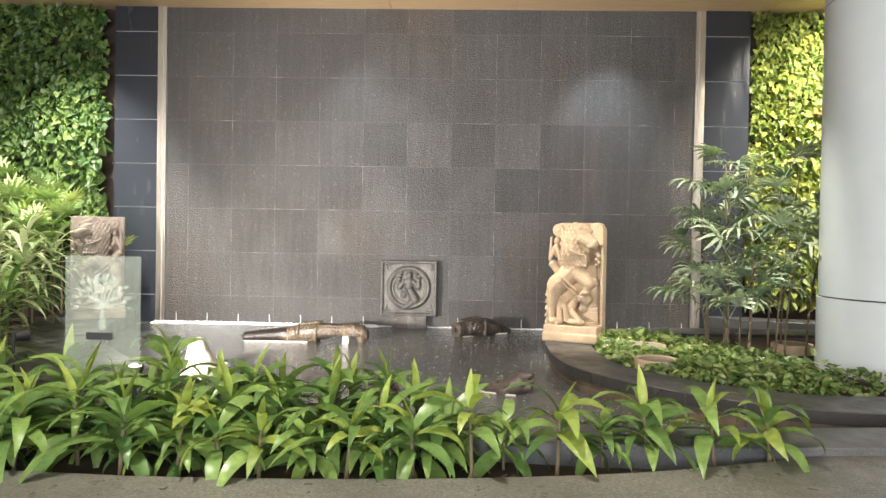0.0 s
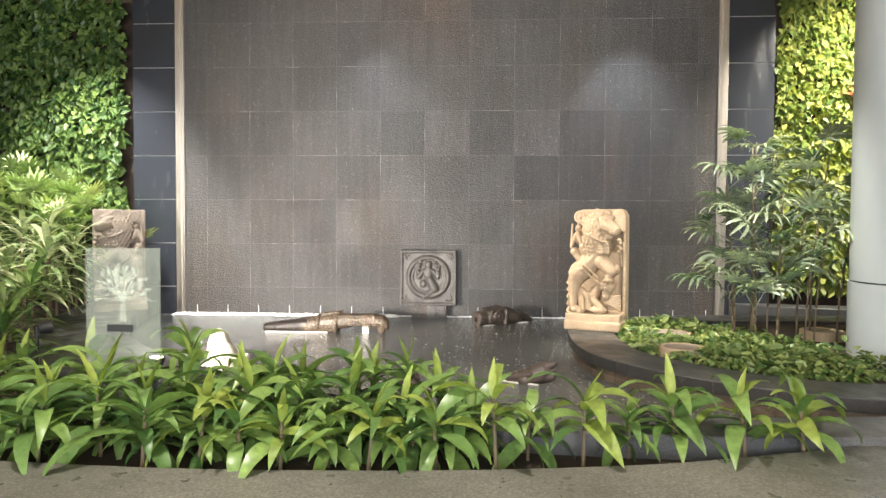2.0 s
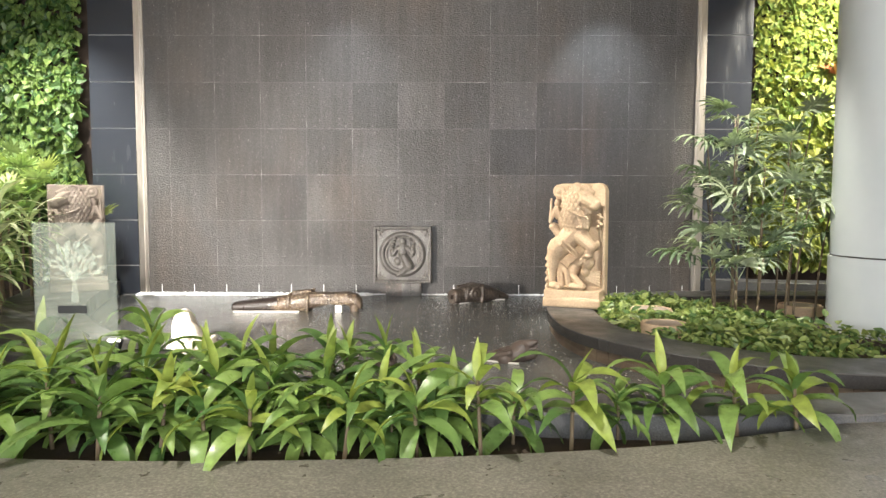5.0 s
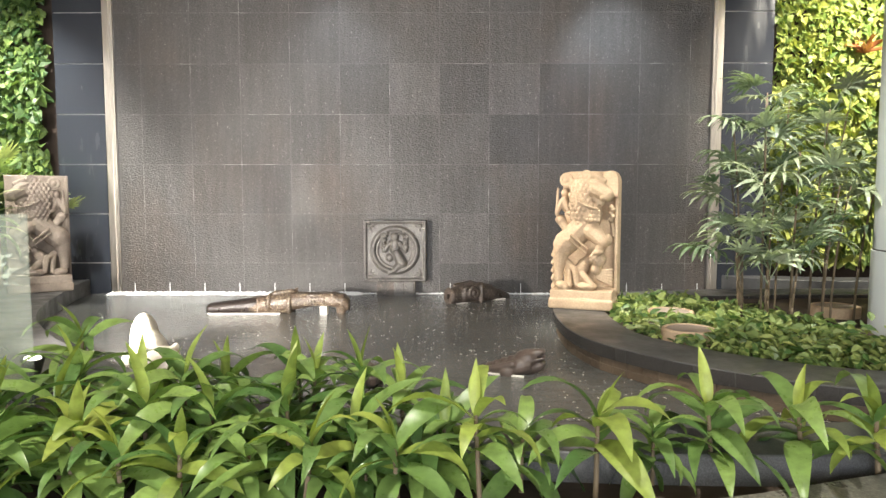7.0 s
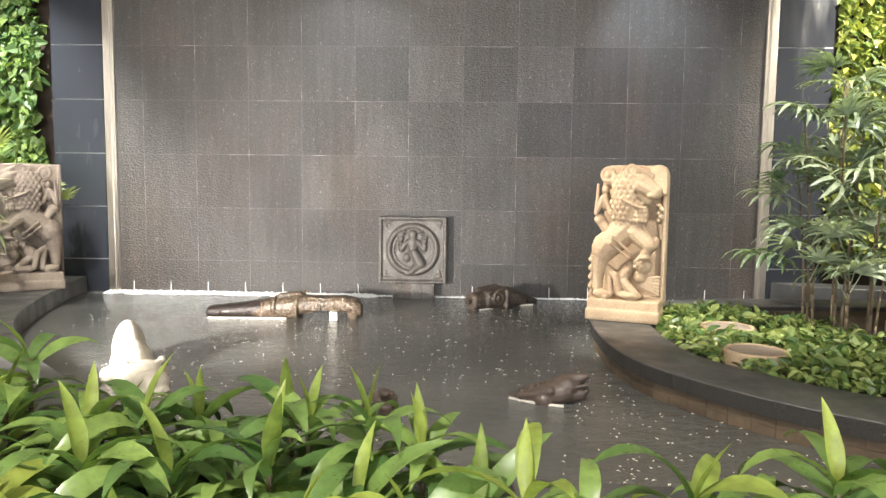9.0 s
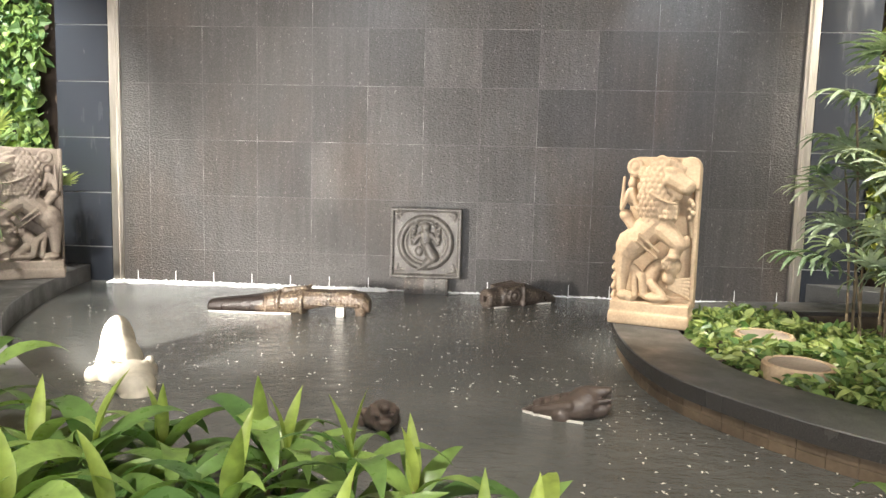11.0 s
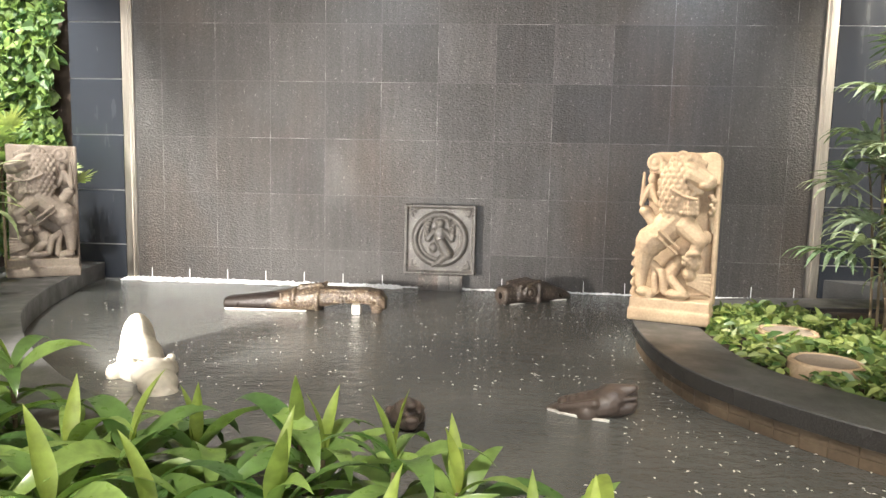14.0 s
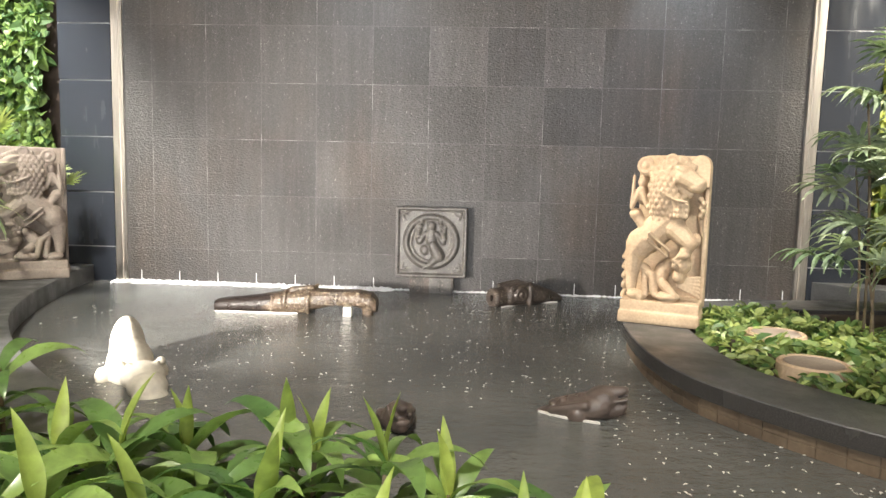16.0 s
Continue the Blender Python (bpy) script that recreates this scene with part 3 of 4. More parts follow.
    if not framed:
        for k in range(5):
            l(-0.005, 0.22 + 0.09 * k, 0.17, 0.02, 0.30 + 0.08 * k, 0.2, 0.026, 0.022)
    return solid(bm, 0.0078, 0)


lion = part("lion_statue", rearing_lion(False, False), SANDSTONE, smooth=True, m=pose(1.245, 7.47, KERB_Z, 0, 0, -22) @ Matrix.Diagonal((0.93, 1.15, 0.995, 1)))
tagged(lion, "buff sandstone rearing lion carved in relief, standing on the kerb", "statue")
lion_b = part("lion_statue", rearing_lion(True, True), BROWN_STONE, smooth=True, m=pose(-5.50, 8.56, KERB_Z - 0.02, 0, 0, 33) @ Matrix.Diagonal((1.0, 1.15, 1.015, 1)))
tagged(lion_b, "weathered brown stone rearing lion relief on the pool coping", "statue")


def medallion():
    bm = bmesh.new()
    box((-0.455, 0.03, 0.0), (0.455, 0.13, 0.90), 0.012, bm)
    for lo, hi in (((-0.45, 0.0, 0.0), (-0.41, 0.05, 0.9)), ((0.41, 0.0, 0.0), (0.45, 0.05, 0.9)), ((-0.45, 0.0, 0.0), (0.45, 0.05, 0.04)), ((-0.45, 0.0, 0.86), (0.45, 0.05, 0.9))):
        box(lo, hi, 0.01, bm)
    ring(bm, (0, 0.02, 0.46), 0.315, 0.036), ring(bm, (0, 0.03, 0.46), 0.255, 0.014)
    # coiled serpent: body, raised hoods and tail
    ball(bm, (0.0, 0.02, 0.52), (0.07, 0.04, 0.13)), ball(bm, (0.0, 0.015, 0.66), (0.055, 0.045, 0.06))
    limb(bm, (0.02, 0.02, 0.42), (0.10, 0.02, 0.27), 0.06, 0.075), limb(bm, (0.10, 0.02, 0.27), (0.0, 0.02, 0.17), 0.06, 0.045)
    limb(bm, (0.0, 0.0, 0.17), (-0.10, 0.0, 0.11), 0.035, 0.012)
    for s in (-1, 1):
        limb(bm, (s * 0.07, 0.02, 0.56), (s * 0.15, 0.02, 0.46), 0.03, 0.034), limb(bm, (s * 0.15, 0.02, 0.46), (s * 0.17, 0.02, 0.66), 0.03, 0.028)
        for k in range(5):
            ball(bm, (s * (0.12 + 0.012 * k), 0.01, 0.72 - 0.055 * k), (0.028, 0.03, 0.024))
        ball(bm, (s * 0.08, 0.025, 0.35), (0.05, 0.03, 0.06))
    for sx in (-1, 1):
        for sz in (0.10, 0.82):
            for k in range(3):
                limb(bm, (sx * 0.37, 0.03, sz), (sx * (0.27 + 0.04 * k), 0.03, sz + (0.05 if sz < 0.4 else -0.05) * (k - 0.5)), 0.02, 0.008)
    return solid(bm, 0.009, 1)


tagged(part("medallion", medallion(), GREY_CARVED, smooth=True, m=pose(-0.668, 10.06, 0.108, -1.0) @ Matrix.Diagonal((1.05, 1.4, 1.033, 1))), "wet grey carved stone plaque with a coiled serpent roundel", "plaque")
stand = part("plaque_stand", box((-0.94, 10.06, -0.14), (-0.36, 10.235, 0.110), 0.006), BRONZE)
tagged(stand, "dark low stone block carrying the carved plaque", "stand")
for xa, xb in ((-0.68, -0.54), (-0.53, -0.39)):
    part("facing", box((xa, 10.045, -0.13), (xb, 10.062, 0.106), 0.004), GREY_CARVED, stand)


def crocodile():
    """A long beast spout lying in the water, 1.8 long, blunt tail at x = 0."""
    bm = loft([(0.0, 0, 0.055, 0.10, 0.055), (0.02, 0, 0.06, 0.12, 0.065), (0.45, 0, 0.085, 0.15, 0.095), (0.80, 0, 0.115, 0.17, 0.125), (1.02, 0, 0.135, 0.17, 0.135), (1.1, 0, 0.155, 0.16, 0.115), (1.35, 0, 0.18, 0.14, 0.085), (1.6, 0, 0.175, 0.14, 0.095), (1.74, 0, 0.145, 0.135, 0.10), (1.80, 0, 0.10, 0.11, 0.075)])
    # strap, crest, jowls and feet
    for x, h in ((0.80, 0.135), (1.06, 0.15)):
        loft([(x - 0.02, 0, 0.125, 0.185, h), (x + 0.02, 0, 0.13, 0.185, h)], bm=bm)
    limb(bm, (0.86, -0.06, 0.26), (1.08, -0.03, 0.285), 0.035, 0.03), limb(bm, (1.08, 0.02, 0.27), (1.13, 0.04, 0.305), 0.03, 0.018)
    r = random.Random(8)
    for row in range(4):
        for k in range(22 - row * 2):
            ball(bm, (0.88 + 0.038 * k, -0.145 + 0.012 * row + r.uniform(-0.006, 0.006), 0.09 + 0.042 * row + (0.03 if k > 5 else 0)), (0.020, 0.022, 0.018), sub=1)
    for k in range(9):
        ball(bm, (0.66 + 0.012 * (k % 2), -0.155, 0.02 + 0.022 * k), (0.016, 0.018, 0.014), sub=1)
    limb(bm, (1.70, -0.07, 0.12), (1.71, -0.08, -0.02), 0.075, 0.055)
    limb(bm, (1.66, 0.09, 0.12), (1.68, 0.09, -0.02), 0.07, 0.055)
    ball(bm, (1.60, -0.10, 0.235), (0.035, 0.03, 0.03))
    return solid(bm, 0.0105, 1)


croc = part("crocodile_statue", crocodile(), SPOUT_STONE, smooth=True, m=pose(-2.93, 8.57, WATER_Z - 0.01, 0, 0, 1.0))
tagged(croc, "long dark carved stone crocodile spout lying in the water", "statue")
foot_block = part("support_block", box((-1.47, 8.38, WATER_Z - 0.05), (-1.38, 8.50, WATER_Z + 0.10), 0.006), LEAD)
tagged(foot_block, "small pale stone block propping the crocodile spout", "block")


def waterline(name, a, b, label, bow=0.0):
    p, q = Vector(a), Vector(b)
    mid = (p + q) / 2 + Vector((-(q - p).y, (q - p).x)) * bow
    line = spline([tuple(p), tuple(mid), tuple(q)], 6)
    tagged(part(name, band(line, offset(line, 0.016), WATER_Z - 0.02, WATER_Z + 0.014, 0.003), LEAD), label, "mortar")


waterline("mortar_edge", (-2.88, 8.40), (-1.98, 8.42), "pale mortar edge along the crocodile spout's foot")


def spout_beast():
    """A round-mouthed beast spout, mouth at x = 0, tail at x = 1.05."""
    bm = loft([(0.10, 0, 0.12, 0.034, 0.034), (0.0, 0, 0.12, 0.038, 0.038), (0.0, 0, 0.12, 0.105, 0.105), (0.03, 0, 0.12, 0.12, 0.12), (0.16, 0, 0.12, 0.12, 0.12), (0.20, 0, 0.13, 0.15, 0.14), (0.42, 0, 0.15, 0.18, 0.16), (0.7, 0, 0.12, 0.17, 0.13), (0.95, 0, 0.07, 0.12, 0.08), (1.08, 0, 0.04, 0.07, 0.05)], square=2.2)
    for s in (-1, 1):
        ring(bm, (0.33, s * 0.165, 0.16), 0.07, 0.02)
        ball(bm, (0.33, s * 0.175, 0.16), (0.04, 0.02, 0.04))
        limb(bm, (0.22, s * 0.14, 0.24), (0.5, s * 0.12, 0.27), 0.03, 0.035)
        limb(bm, (0.48, s * 0.16, 0.24), (0.46, s * 0.17, 0.04), 0.03, 0.03)
    return solid(bm, 0.011, 1)


fish = part("beast_spout_statue", spout_beast(), BRONZE, smooth=True, m=pose(0.13, 9.27, WATER_Z - 0.02, 0, 0, 36))
tagged(fish, "dark carved stone beast spout with a round mouth, in water", "statue")
waterline("mortar_edge", (0.26, 9.20), (0.97, 9.69), "pale mortar edge along the beast spout's foot", 0.06)


def turtle_beast():
    """A crouching beast with an open mouth, tail at x = 0, jaws at x = 0.62."""
    bm = loft([(-0.1, 0, -0.02, 0.03, 0.02), (0.0, 0, 0.0, 0.06, 0.03), (0.18, 0, 0.03, 0.12, 0.07), (0.34, 0, 0.06, 0.14, 0.10), (0.46, 0, 0.085, 0.125, 0.10), (0.52, 0, 0.10, 0.10, 0.09)], square=2.2)
    ball(bm, (0.47, 0, 0.13), (0.12, 0.115, 0.095)), limb(bm, (0.48, 0, 0.165), (0.60, 0, 0.19), 0.065, 0.038), ball(bm, (0.625, 0, 0.20), (0.032, 0.04, 0.028))
    limb(bm, (0.48, 0, 0.06), (0.58, 0, 0.065), 0.085, 0.06), ball(bm, (0.625, 0, 0.09), (0.028, 0.055, 0.03))
    for s in (-1, 1):
        ball(bm, (0.49, s * 0.075, 0.165), (0.03, 0.025, 0.03)), ring(bm, (0.49, s * 0.09, 0.16), 0.032, 0.009)
        limb(bm, (0.50, s * 0.07, 0.12), (0.64, s * 0.05, 0.145), 0.018, 0.014)
        limb(bm, (0.12, s * 0.09, 0.06), (0.36, s * 0.12, 0.11), 0.03, 0.035)
        ball(bm, (0.30, s * 0.13, 0.03), (0.07, 0.04, 0.06))
    for k in range(5):
        ball(bm, (0.12 + 0.07 * k, 0, 0.085 + 0.02 * k), (0.035, 0.05, 0.025))
    return solid(bm, 0.0085, 1)


turtle = part("open_mouthed_beast_statue", turtle_beast(), stone("grey_brown_carved_stone", (0.12, 0.092, 0.078), (0.06, 0.046, 0.040), 0.38, 40, 0.5), smooth=True, m=pose(0.38, 5.75, WATER_Z - 0.025, 0, -4, -13) @ Matrix.Scale(0.88, 4))
tagged(turtle, "grey-brown carved open-mouthed turtle-like spout in the pond", "statue", "carved beasts in the pond")
other = copy_thing(turtle, pose(-0.57, 5.60, WATER_Z - 0.025, 0, -6, -72) @ Matrix.Scale(0.88, 4))
tagged(other, "grey-brown carved open-mouthed spout behind the front planting", "statue", "carved beasts in the pond")
waterline("mortar_edge", (0.38, 5.69), (0.74, 5.52), "pale mortar edge along the carved beast's foot", -0.06)


def hippo():
    bm = bmesh.new()
    # high narrow rump and back, shoulders, broad head set low, muzzle
    ball(bm, (-0.02, 0.34, 0.13), (0.13, 0.26, 0.27), (8, 0, 0), 3), ball(bm, (-0.01, 0.12, 0.07), (0.165, 0.27, 0.21), sub=3), ball(bm, (0.01, -0.04, 0.03), (0.155, 0.18, 0.145), sub=3)
    ball(bm, (0.06, -0.24, 0.085), (0.150, 0.19, 0.105), (-8, 0, 0), 3), ball(bm, (0.08, -0.40, 0.05), (0.130, 0.16, 0.105), (-14, 0, 0), 3), ball(bm, (0.09, -0.50, 0.0), (0.118, 0.09, 0.075), sub=3)
    for s in (-1, 1):
        ball(bm, (s * 0.130 + 0.05, -0.14, 0.150), (0.034, 0.024, 0.040)), ball(bm, (s * 0.085 + 0.06, -0.27, 0.175), (0.026, 0.03, 0.020))
        ball(bm, (s * 0.20, 0.08, 0.0), (0.05, 0.11, 0.09)), ball(bm, (s * 0.05 + 0.09, -0.56, 0.04), (0.020, 0.020, 0.018))
        limb(bm, (s * 0.18, -0.02, 0.07), (s * 0.20, -0.04, -0.04), 0.05, 0.05)
    return solid(bm, 0.0105, 2)


beast = part("hippopotamus_statue", hippo(), WHITE_MARBLE, smooth=True, m=pose(-2.50, 6.06, WATER_Z - 0.02, 0, 0, 31))
tagged(beast, "smooth white stone hippopotamus wading in the pond", "statue")


# ---- glass panel and lights ----
def frosted_glass(name, cloud):
    m = material(name, (0.70, 0.76, 0.66), 0.25)
    out = m.node_tree.nodes["Material Output"]
    tr, mx = node(m, "ShaderNodeBsdfTransparent"), node(m, "ShaderNodeMixShader", Fac=cloud)
    tr.inputs["Color"].default_value = (0.95, 0.965, 0.945, 1)
    link(m, tr.outputs[0], mx.inputs[1])
    link(m, m.node_tree.nodes["Principled BSDF"].outputs[0], mx.inputs[2])
    link(m, mx.outputs[0], out.inputs["Surface"])
    return m


GLASS_PANE = frosted_glass("frosted_glass", 0.11)
ETCH = frosted_glass("etched_glass", 0.26)
GX0, GX1, GY = -2.62, -2.08, 3.815
panel = part("glass_sign_panel", box((GX0, GY, -0.02), (GX1, GY + 0.012, 1.242), 0.002), GLASS_PANE)
panel.visible_shadow = False
tagged(panel, "upright frosted glass panel etched with a spreading tree", "glass panel")


def etched_tree():
    bm, r = bmesh.new(), random.Random(12)

    def strip(a, b, wa, wb):
        d = (b - a).normalized()
        s, y = Vector((-d.y, d.x)), GY - r.uniform(0.001, 0.004)
        bm.faces.new([bm.verts.new((p.x, y, p.y)) for p in (a - s * wa, b - s * wb, b + s * wb, a + s * wa)])

    def leaf_at(p, d):
        s, y = Vector((-d.y, d.x)), GY - r.uniform(0.001, 0.004)
        bm.faces.new([bm.verts.new((q.x, y, q.y)) for q in (p, p + d * 0.022 + s * 0.011, p + d * 0.050, p + d * 0.022 - s * 0.011)])

    base = Vector(((GX0 + GX1) / 2, 0.72))
    top = base + Vector((0, 0.15))
    strip(base, top, 0.028, 0.013)
    for k in range(105):
        a, d = r.uniform(-1.9, 1.9), math.sqrt(r.uniform(0.06, 1.0))
        p = top + Vector((math.sin(a) * 0.185 * d, 0.05 + math.cos(a) * 0.175 * d))
        way = (p - top).normalized()
        turn = r.uniform(-0.7, 0.7)
        leaf_at(p, Vector((way.x * math.cos(turn) - way.y * math.sin(turn), way.x * math.sin(turn) + way.y * math.cos(turn))))
        if k % 5 == 0:
            mid = (p + top) / 2 + Vector((r.uniform(-0.02, 0.02), r.uniform(-0.01, 0.02)))
            strip(top, mid, 0.007, 0.005), strip(mid, p, 0.005, 0.003)
    return bm


part("etched_tree", etched_tree(), ETCH, panel, "etched white tree motif")
part("name_plate", box((-2.46, GY - 0.012, 0.65), (-2.275, GY - 0.003, 0.70), 0.002), BLACK_PLASTIC, panel, "small black plate")


def glow(name, colour, strength):
    m = material(name, colour, 0.4)
    b = m.node_tree.nodes["Principled BSDF"]
    b.inputs["Emission Color"].default_value = (*colour, 1)
    b.inputs["Emission Strength"].default_value = strength
    return m


LENS_GLOW = glow("lit_lamp_lens", (1.0, 0.94, 0.82), 9.0)
SPOT_GLOW = glow("lit_spot_lens", (1.0, 0.97, 0.92), 25.0)


def round_bar(r0, r1, h, n=24, bm=None, m=None):
    own = bm or bmesh.new()
    bmesh.ops.create_cone(own, cap_ends=True, segments=n, radius1=r0, radius2=r1, depth=h, matrix=(m or Matrix()) @ Matrix.Translation((0, 0, h / 2)))
    return own


def ground_light(x, y, z, target):
    root = new("floodlight")
    root.matrix_world = Matrix.Translation((x, y, -0.03))
    part("spike", round_bar(0.012, 0.012, z + 0.0, 10), BLACK_PLASTIC, root)
    turn = Vector(target).to_track_quat("Z", "Y").to_matrix().to_4x4()
    head = part("housing", round_bar(0.04, 0.062, 0.10), BLACK_PLASTIC, root, m=Matrix.Translation((0, 0, z - 0.02)) @ turn)
    part("lens", round_bar(0.044, 0.044, 0.006, m=Matrix.Translation((0, 0, 0.094))), LENS_GLOW, head, "glowing glass lens")
    tagged(root, "small black garden floodlight on a spike, lit", "floodlight", "garden floodlights")


ground_light(-3.53, 4.58, 0.58, (3.1, 5.4, 0.5))
ground_light(-2.22, 4.02, 0.38, (0.1, -0.1, 1.0))

# the last four fixtures are added to go with the fill and accent spots
for lx, ly in ((-5.4, 9.05), (-1.55, 9.05), (2.6, 9.05), (6.7, 7.8), (-6.2, 7.9), (2.5, 5.2), (-0.8, 1.6), (-4.6, 5.0), (-2.5, 6.75)):
    root = new("downlight")
    root.matrix_world = Matrix.Translation((lx, ly, CEIL_Z))
    bm = bmesh.new()
    ring(bm, (0, 0, 0), 0.032, 0.006, "Z", 24, 6)
    part("bezel", bm, STEEL, root)
    part("lens", round_bar(0.024, 0.024, 0.004, m=Matrix.Translation((0, 0, -0.003))), SPOT_GLOW, root, "lit white lens")
    tagged(root, "round recessed ceiling downlight, switched on, some added as fill", "downlight", "ceiling downlights")

# jets along the foot of the water wall
jet_mesh = None
for k in range(17):
    x = -4.63 + 0.533 * k
    if jet_mesh is None:
        first = part("water_nozzle", round_bar(0.007, 0.004, 0.20, 8), FOAM, None, m=pose(x, 10.11, WATER_Z - 0.02))
        tagged(first, "thin upright pale nozzle at the foot of the wall", "nozzle", "nozzles along the wall")
        jet_mesh = first
    else:
        copy_thing(jet_mesh, pose(x, 10.11, WATER_Z - 0.02, 0, 0, k))

# round covers among the ground plants
cover_at = [(2.41, 6.97, 0.23), (2.25, 6.05, 0.23), (4.28, 7.3, 0.24)]
for x, y, r in cover_at:
    root = new("round_well_cover")
    root.matrix_world = Matrix.Translation((x, y, KERB_Z - 0.05))
    bm = round_bar(r, r, 0.10, 36)
    part("rim", bm, SANDSTONE, root)
    bm = bmesh.new()
    ring(bm, (0, 0, 0.10), r - 0.02, 0.016, "Z", 36, 6)
    part("lip", bm, SANDSTONE, root)
    part("lid", round_bar(r - 0.04, r - 0.05, 0.012, 32, m=Matrix.Translation((0, 0, 0.099))), BROWN_STONE, root)
    tagged(root, "low round buff stone cover set among ground plants", "well cover", "well covers in the planter")

# ---- plants ----
def blade(length, width, bend, segs=8, fold=0.22, tip=0.42, droop=0.0, name="leaf", mat=None, twist=0.0):
    """One strap leaf along +x, arching down by bend (radians)."""
    bm, rows = bmesh.new(), []
    x = z = 0.0
    for i in range(segs + 1):
        t = i / segs
        a = -bend * t ** 1.25
        w = width * 0.5 * max(0.015, (0.34 + 0.66 * math.sin(math.pi * t / tip / 2)) if t < tip else 1 - ((t - tip) / (1 - tip)) ** 1.75)
        ripple = 0.10 * w * math.sin(9 * t + bend * 5)
        tw = twist * t
        side = Vector((0, math.cos(tw), math.sin(tw)))
        up = Vector((-math.sin(a), 0, math.cos(a)))
        c = Vector((x, 0, z))
        rows.append([bm.verts.new(c + side * w + up * (fold * w + ripple)), bm.verts.new(c), bm.verts.new(c - side * w + up * (fold * w - ripple))])
        x += math.cos(a) * length / segs
        z += math.sin(a) * length / segs
    for r, s in zip(rows, rows[1:]):
        for k in range(2):
            bm.faces.new((r[k], r[k + 1], s[k + 1], s[k]))
    me = bpy.data.meshes.new(name)
    bm.to_mesh(me)
    bm.free()
    me.materials.append(mat)
    for p in me.polygons:
        p.use_smooth = True
    return me


prng = random.Random(21)
OUTER = [blade(prng.uniform(0.38, 0.50), prng.uniform(0.084, 0.106), prng.uniform(1.3, 2.3), mat=DRACAENA, twist=prng.uniform(-0.6, 0.6), tip=prng.uniform(0.36, 0.46)) for _ in range(7)]
MIDDLE = [blade(prng.uniform(0.36, 0.46), prng.uniform(0.080, 0.098), prng.uniform(1.1, 2.1), mat=DRACAENA, twist=prng.uniform(-0.5, 0.5), tip=prng.uniform(0.36, 0.46)) for _ in range(7)]
INNER = [blade(prng.uniform(0.24, 0.33), prng.uniform(0.046, 0.062), prng.uniform(0.15, 0.55), mat=DRACAENA_YOUNG, fold=0.5, tip=0.38) for _ in range(5)]
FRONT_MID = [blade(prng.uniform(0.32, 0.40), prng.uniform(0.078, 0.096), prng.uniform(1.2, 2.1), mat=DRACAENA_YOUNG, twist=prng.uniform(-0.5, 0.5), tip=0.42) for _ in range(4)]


def dracaena(seed, height, inner, sunny):
    r = random.Random(seed)
    root = new("dracaena")
    part("stem", round_bar(0.012, 0.009, height, 8), STEM, root)
    n, az = (12 if sunny else 18), r.uniform(0, 360)
    crown = height * (0.42 if sunny else 0.62)
    for k in range(n):
        az += 137.5 + r.uniform(-14, 14)
        t = k / (n - 1)
        elev = 6 + 50 * t ** 1.2 + r.uniform(-15, 15)
        me = r.choice(OUTER if t < 0.55 else MIDDLE)
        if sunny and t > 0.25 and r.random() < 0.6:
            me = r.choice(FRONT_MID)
        share("leaf", me, root, pose(0, 0, height - crown * (1 - t), 0, -elev, az) @ pose(0, 0, 0, r.uniform(-25, 25)) @ Matrix.Scale(r.uniform(0.72, 1.15), 4))
    for k in range(inner):
        share("leaf", r.choice(INNER), root, pose(0, 0, height - 0.01, 0, -r.uniform(70, 86), az + 137 * k) @ Matrix.Scale(r.uniform(0.85, 1.2), 4))
    return tagged(root, "bushy yellow-green dracaena with broad arching leaves" if sunny else "bushy dark green dracaena with broad glossy arching leaves", "plant", "dracaenas in the front bed")


HEIGHTS = (0.30, 0.36, 0.44, 0.54)
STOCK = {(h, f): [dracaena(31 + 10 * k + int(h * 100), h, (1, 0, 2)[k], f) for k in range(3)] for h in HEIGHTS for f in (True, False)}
# place and height of the top rosette
SPOTS = [(-0.96, 2.94, 0.28), (-0.47, 3.02, 0.29), (-0.08, 3.06, 0.28), (0.27, 3.02, 0.42), (0.79, 3.20, 0.35), (1.40, 3.42, 0.34), (1.80, 3.36, 0.30), (2.14, 3.34, 0.30), (-1.49, 3.06, 0.33), (-2.16, 3.18, 0.36),
         (-0.29, 3.49, 0.47), (-0.08, 3.50, 0.38), (-0.57, 3.68, 0.42), (-0.64, 3.82, 0.38), (-1.23, 3.70, 0.36), (-1.52, 3.70, 0.38), (-1.83, 3.70, 0.46), (-2.085, 4.25, 0.50), (-2.39, 3.60, 0.44), (-2.70, 3.90, 0.46),
         (-1.40, 3.90, 0.27), (-1.08, 3.86, 0.30), (-3.1, 3.5, 0.42), (-3.5, 3.8, 0.45), (-3.9, 3.6, 0.42), (-3.3, 4.05, 0.38), (-4.2, 4.2, 0.46), (-4.0, 3.2, 0.40),
         (-0.95, 3.35, 0.32), (-1.3, 3.38, 0.35), (-1.7, 3.35, 0.36), (-2.1, 3.50, 0.38), (-2.55, 3.30, 0.38), (-3.0, 3.2, 0.38), (-3.5, 3.35, 0.40), (-0.62, 3.38, 0.32), (-0.27, 3.28, 0.28), (0.10, 3.34, 0.27), (0.47, 3.30, 0.25), (1.10, 3.38, 0.25),
         (-1.2, 2.97, 0.27), (-1.8, 3.0, 0.30), (-2.45, 3.02, 0.32), (-2.8, 3.04, 0.34), (-3.3, 3.06, 0.36), (-3.8, 3.08, 0.36), (-0.72, 3.10, 0.25)]
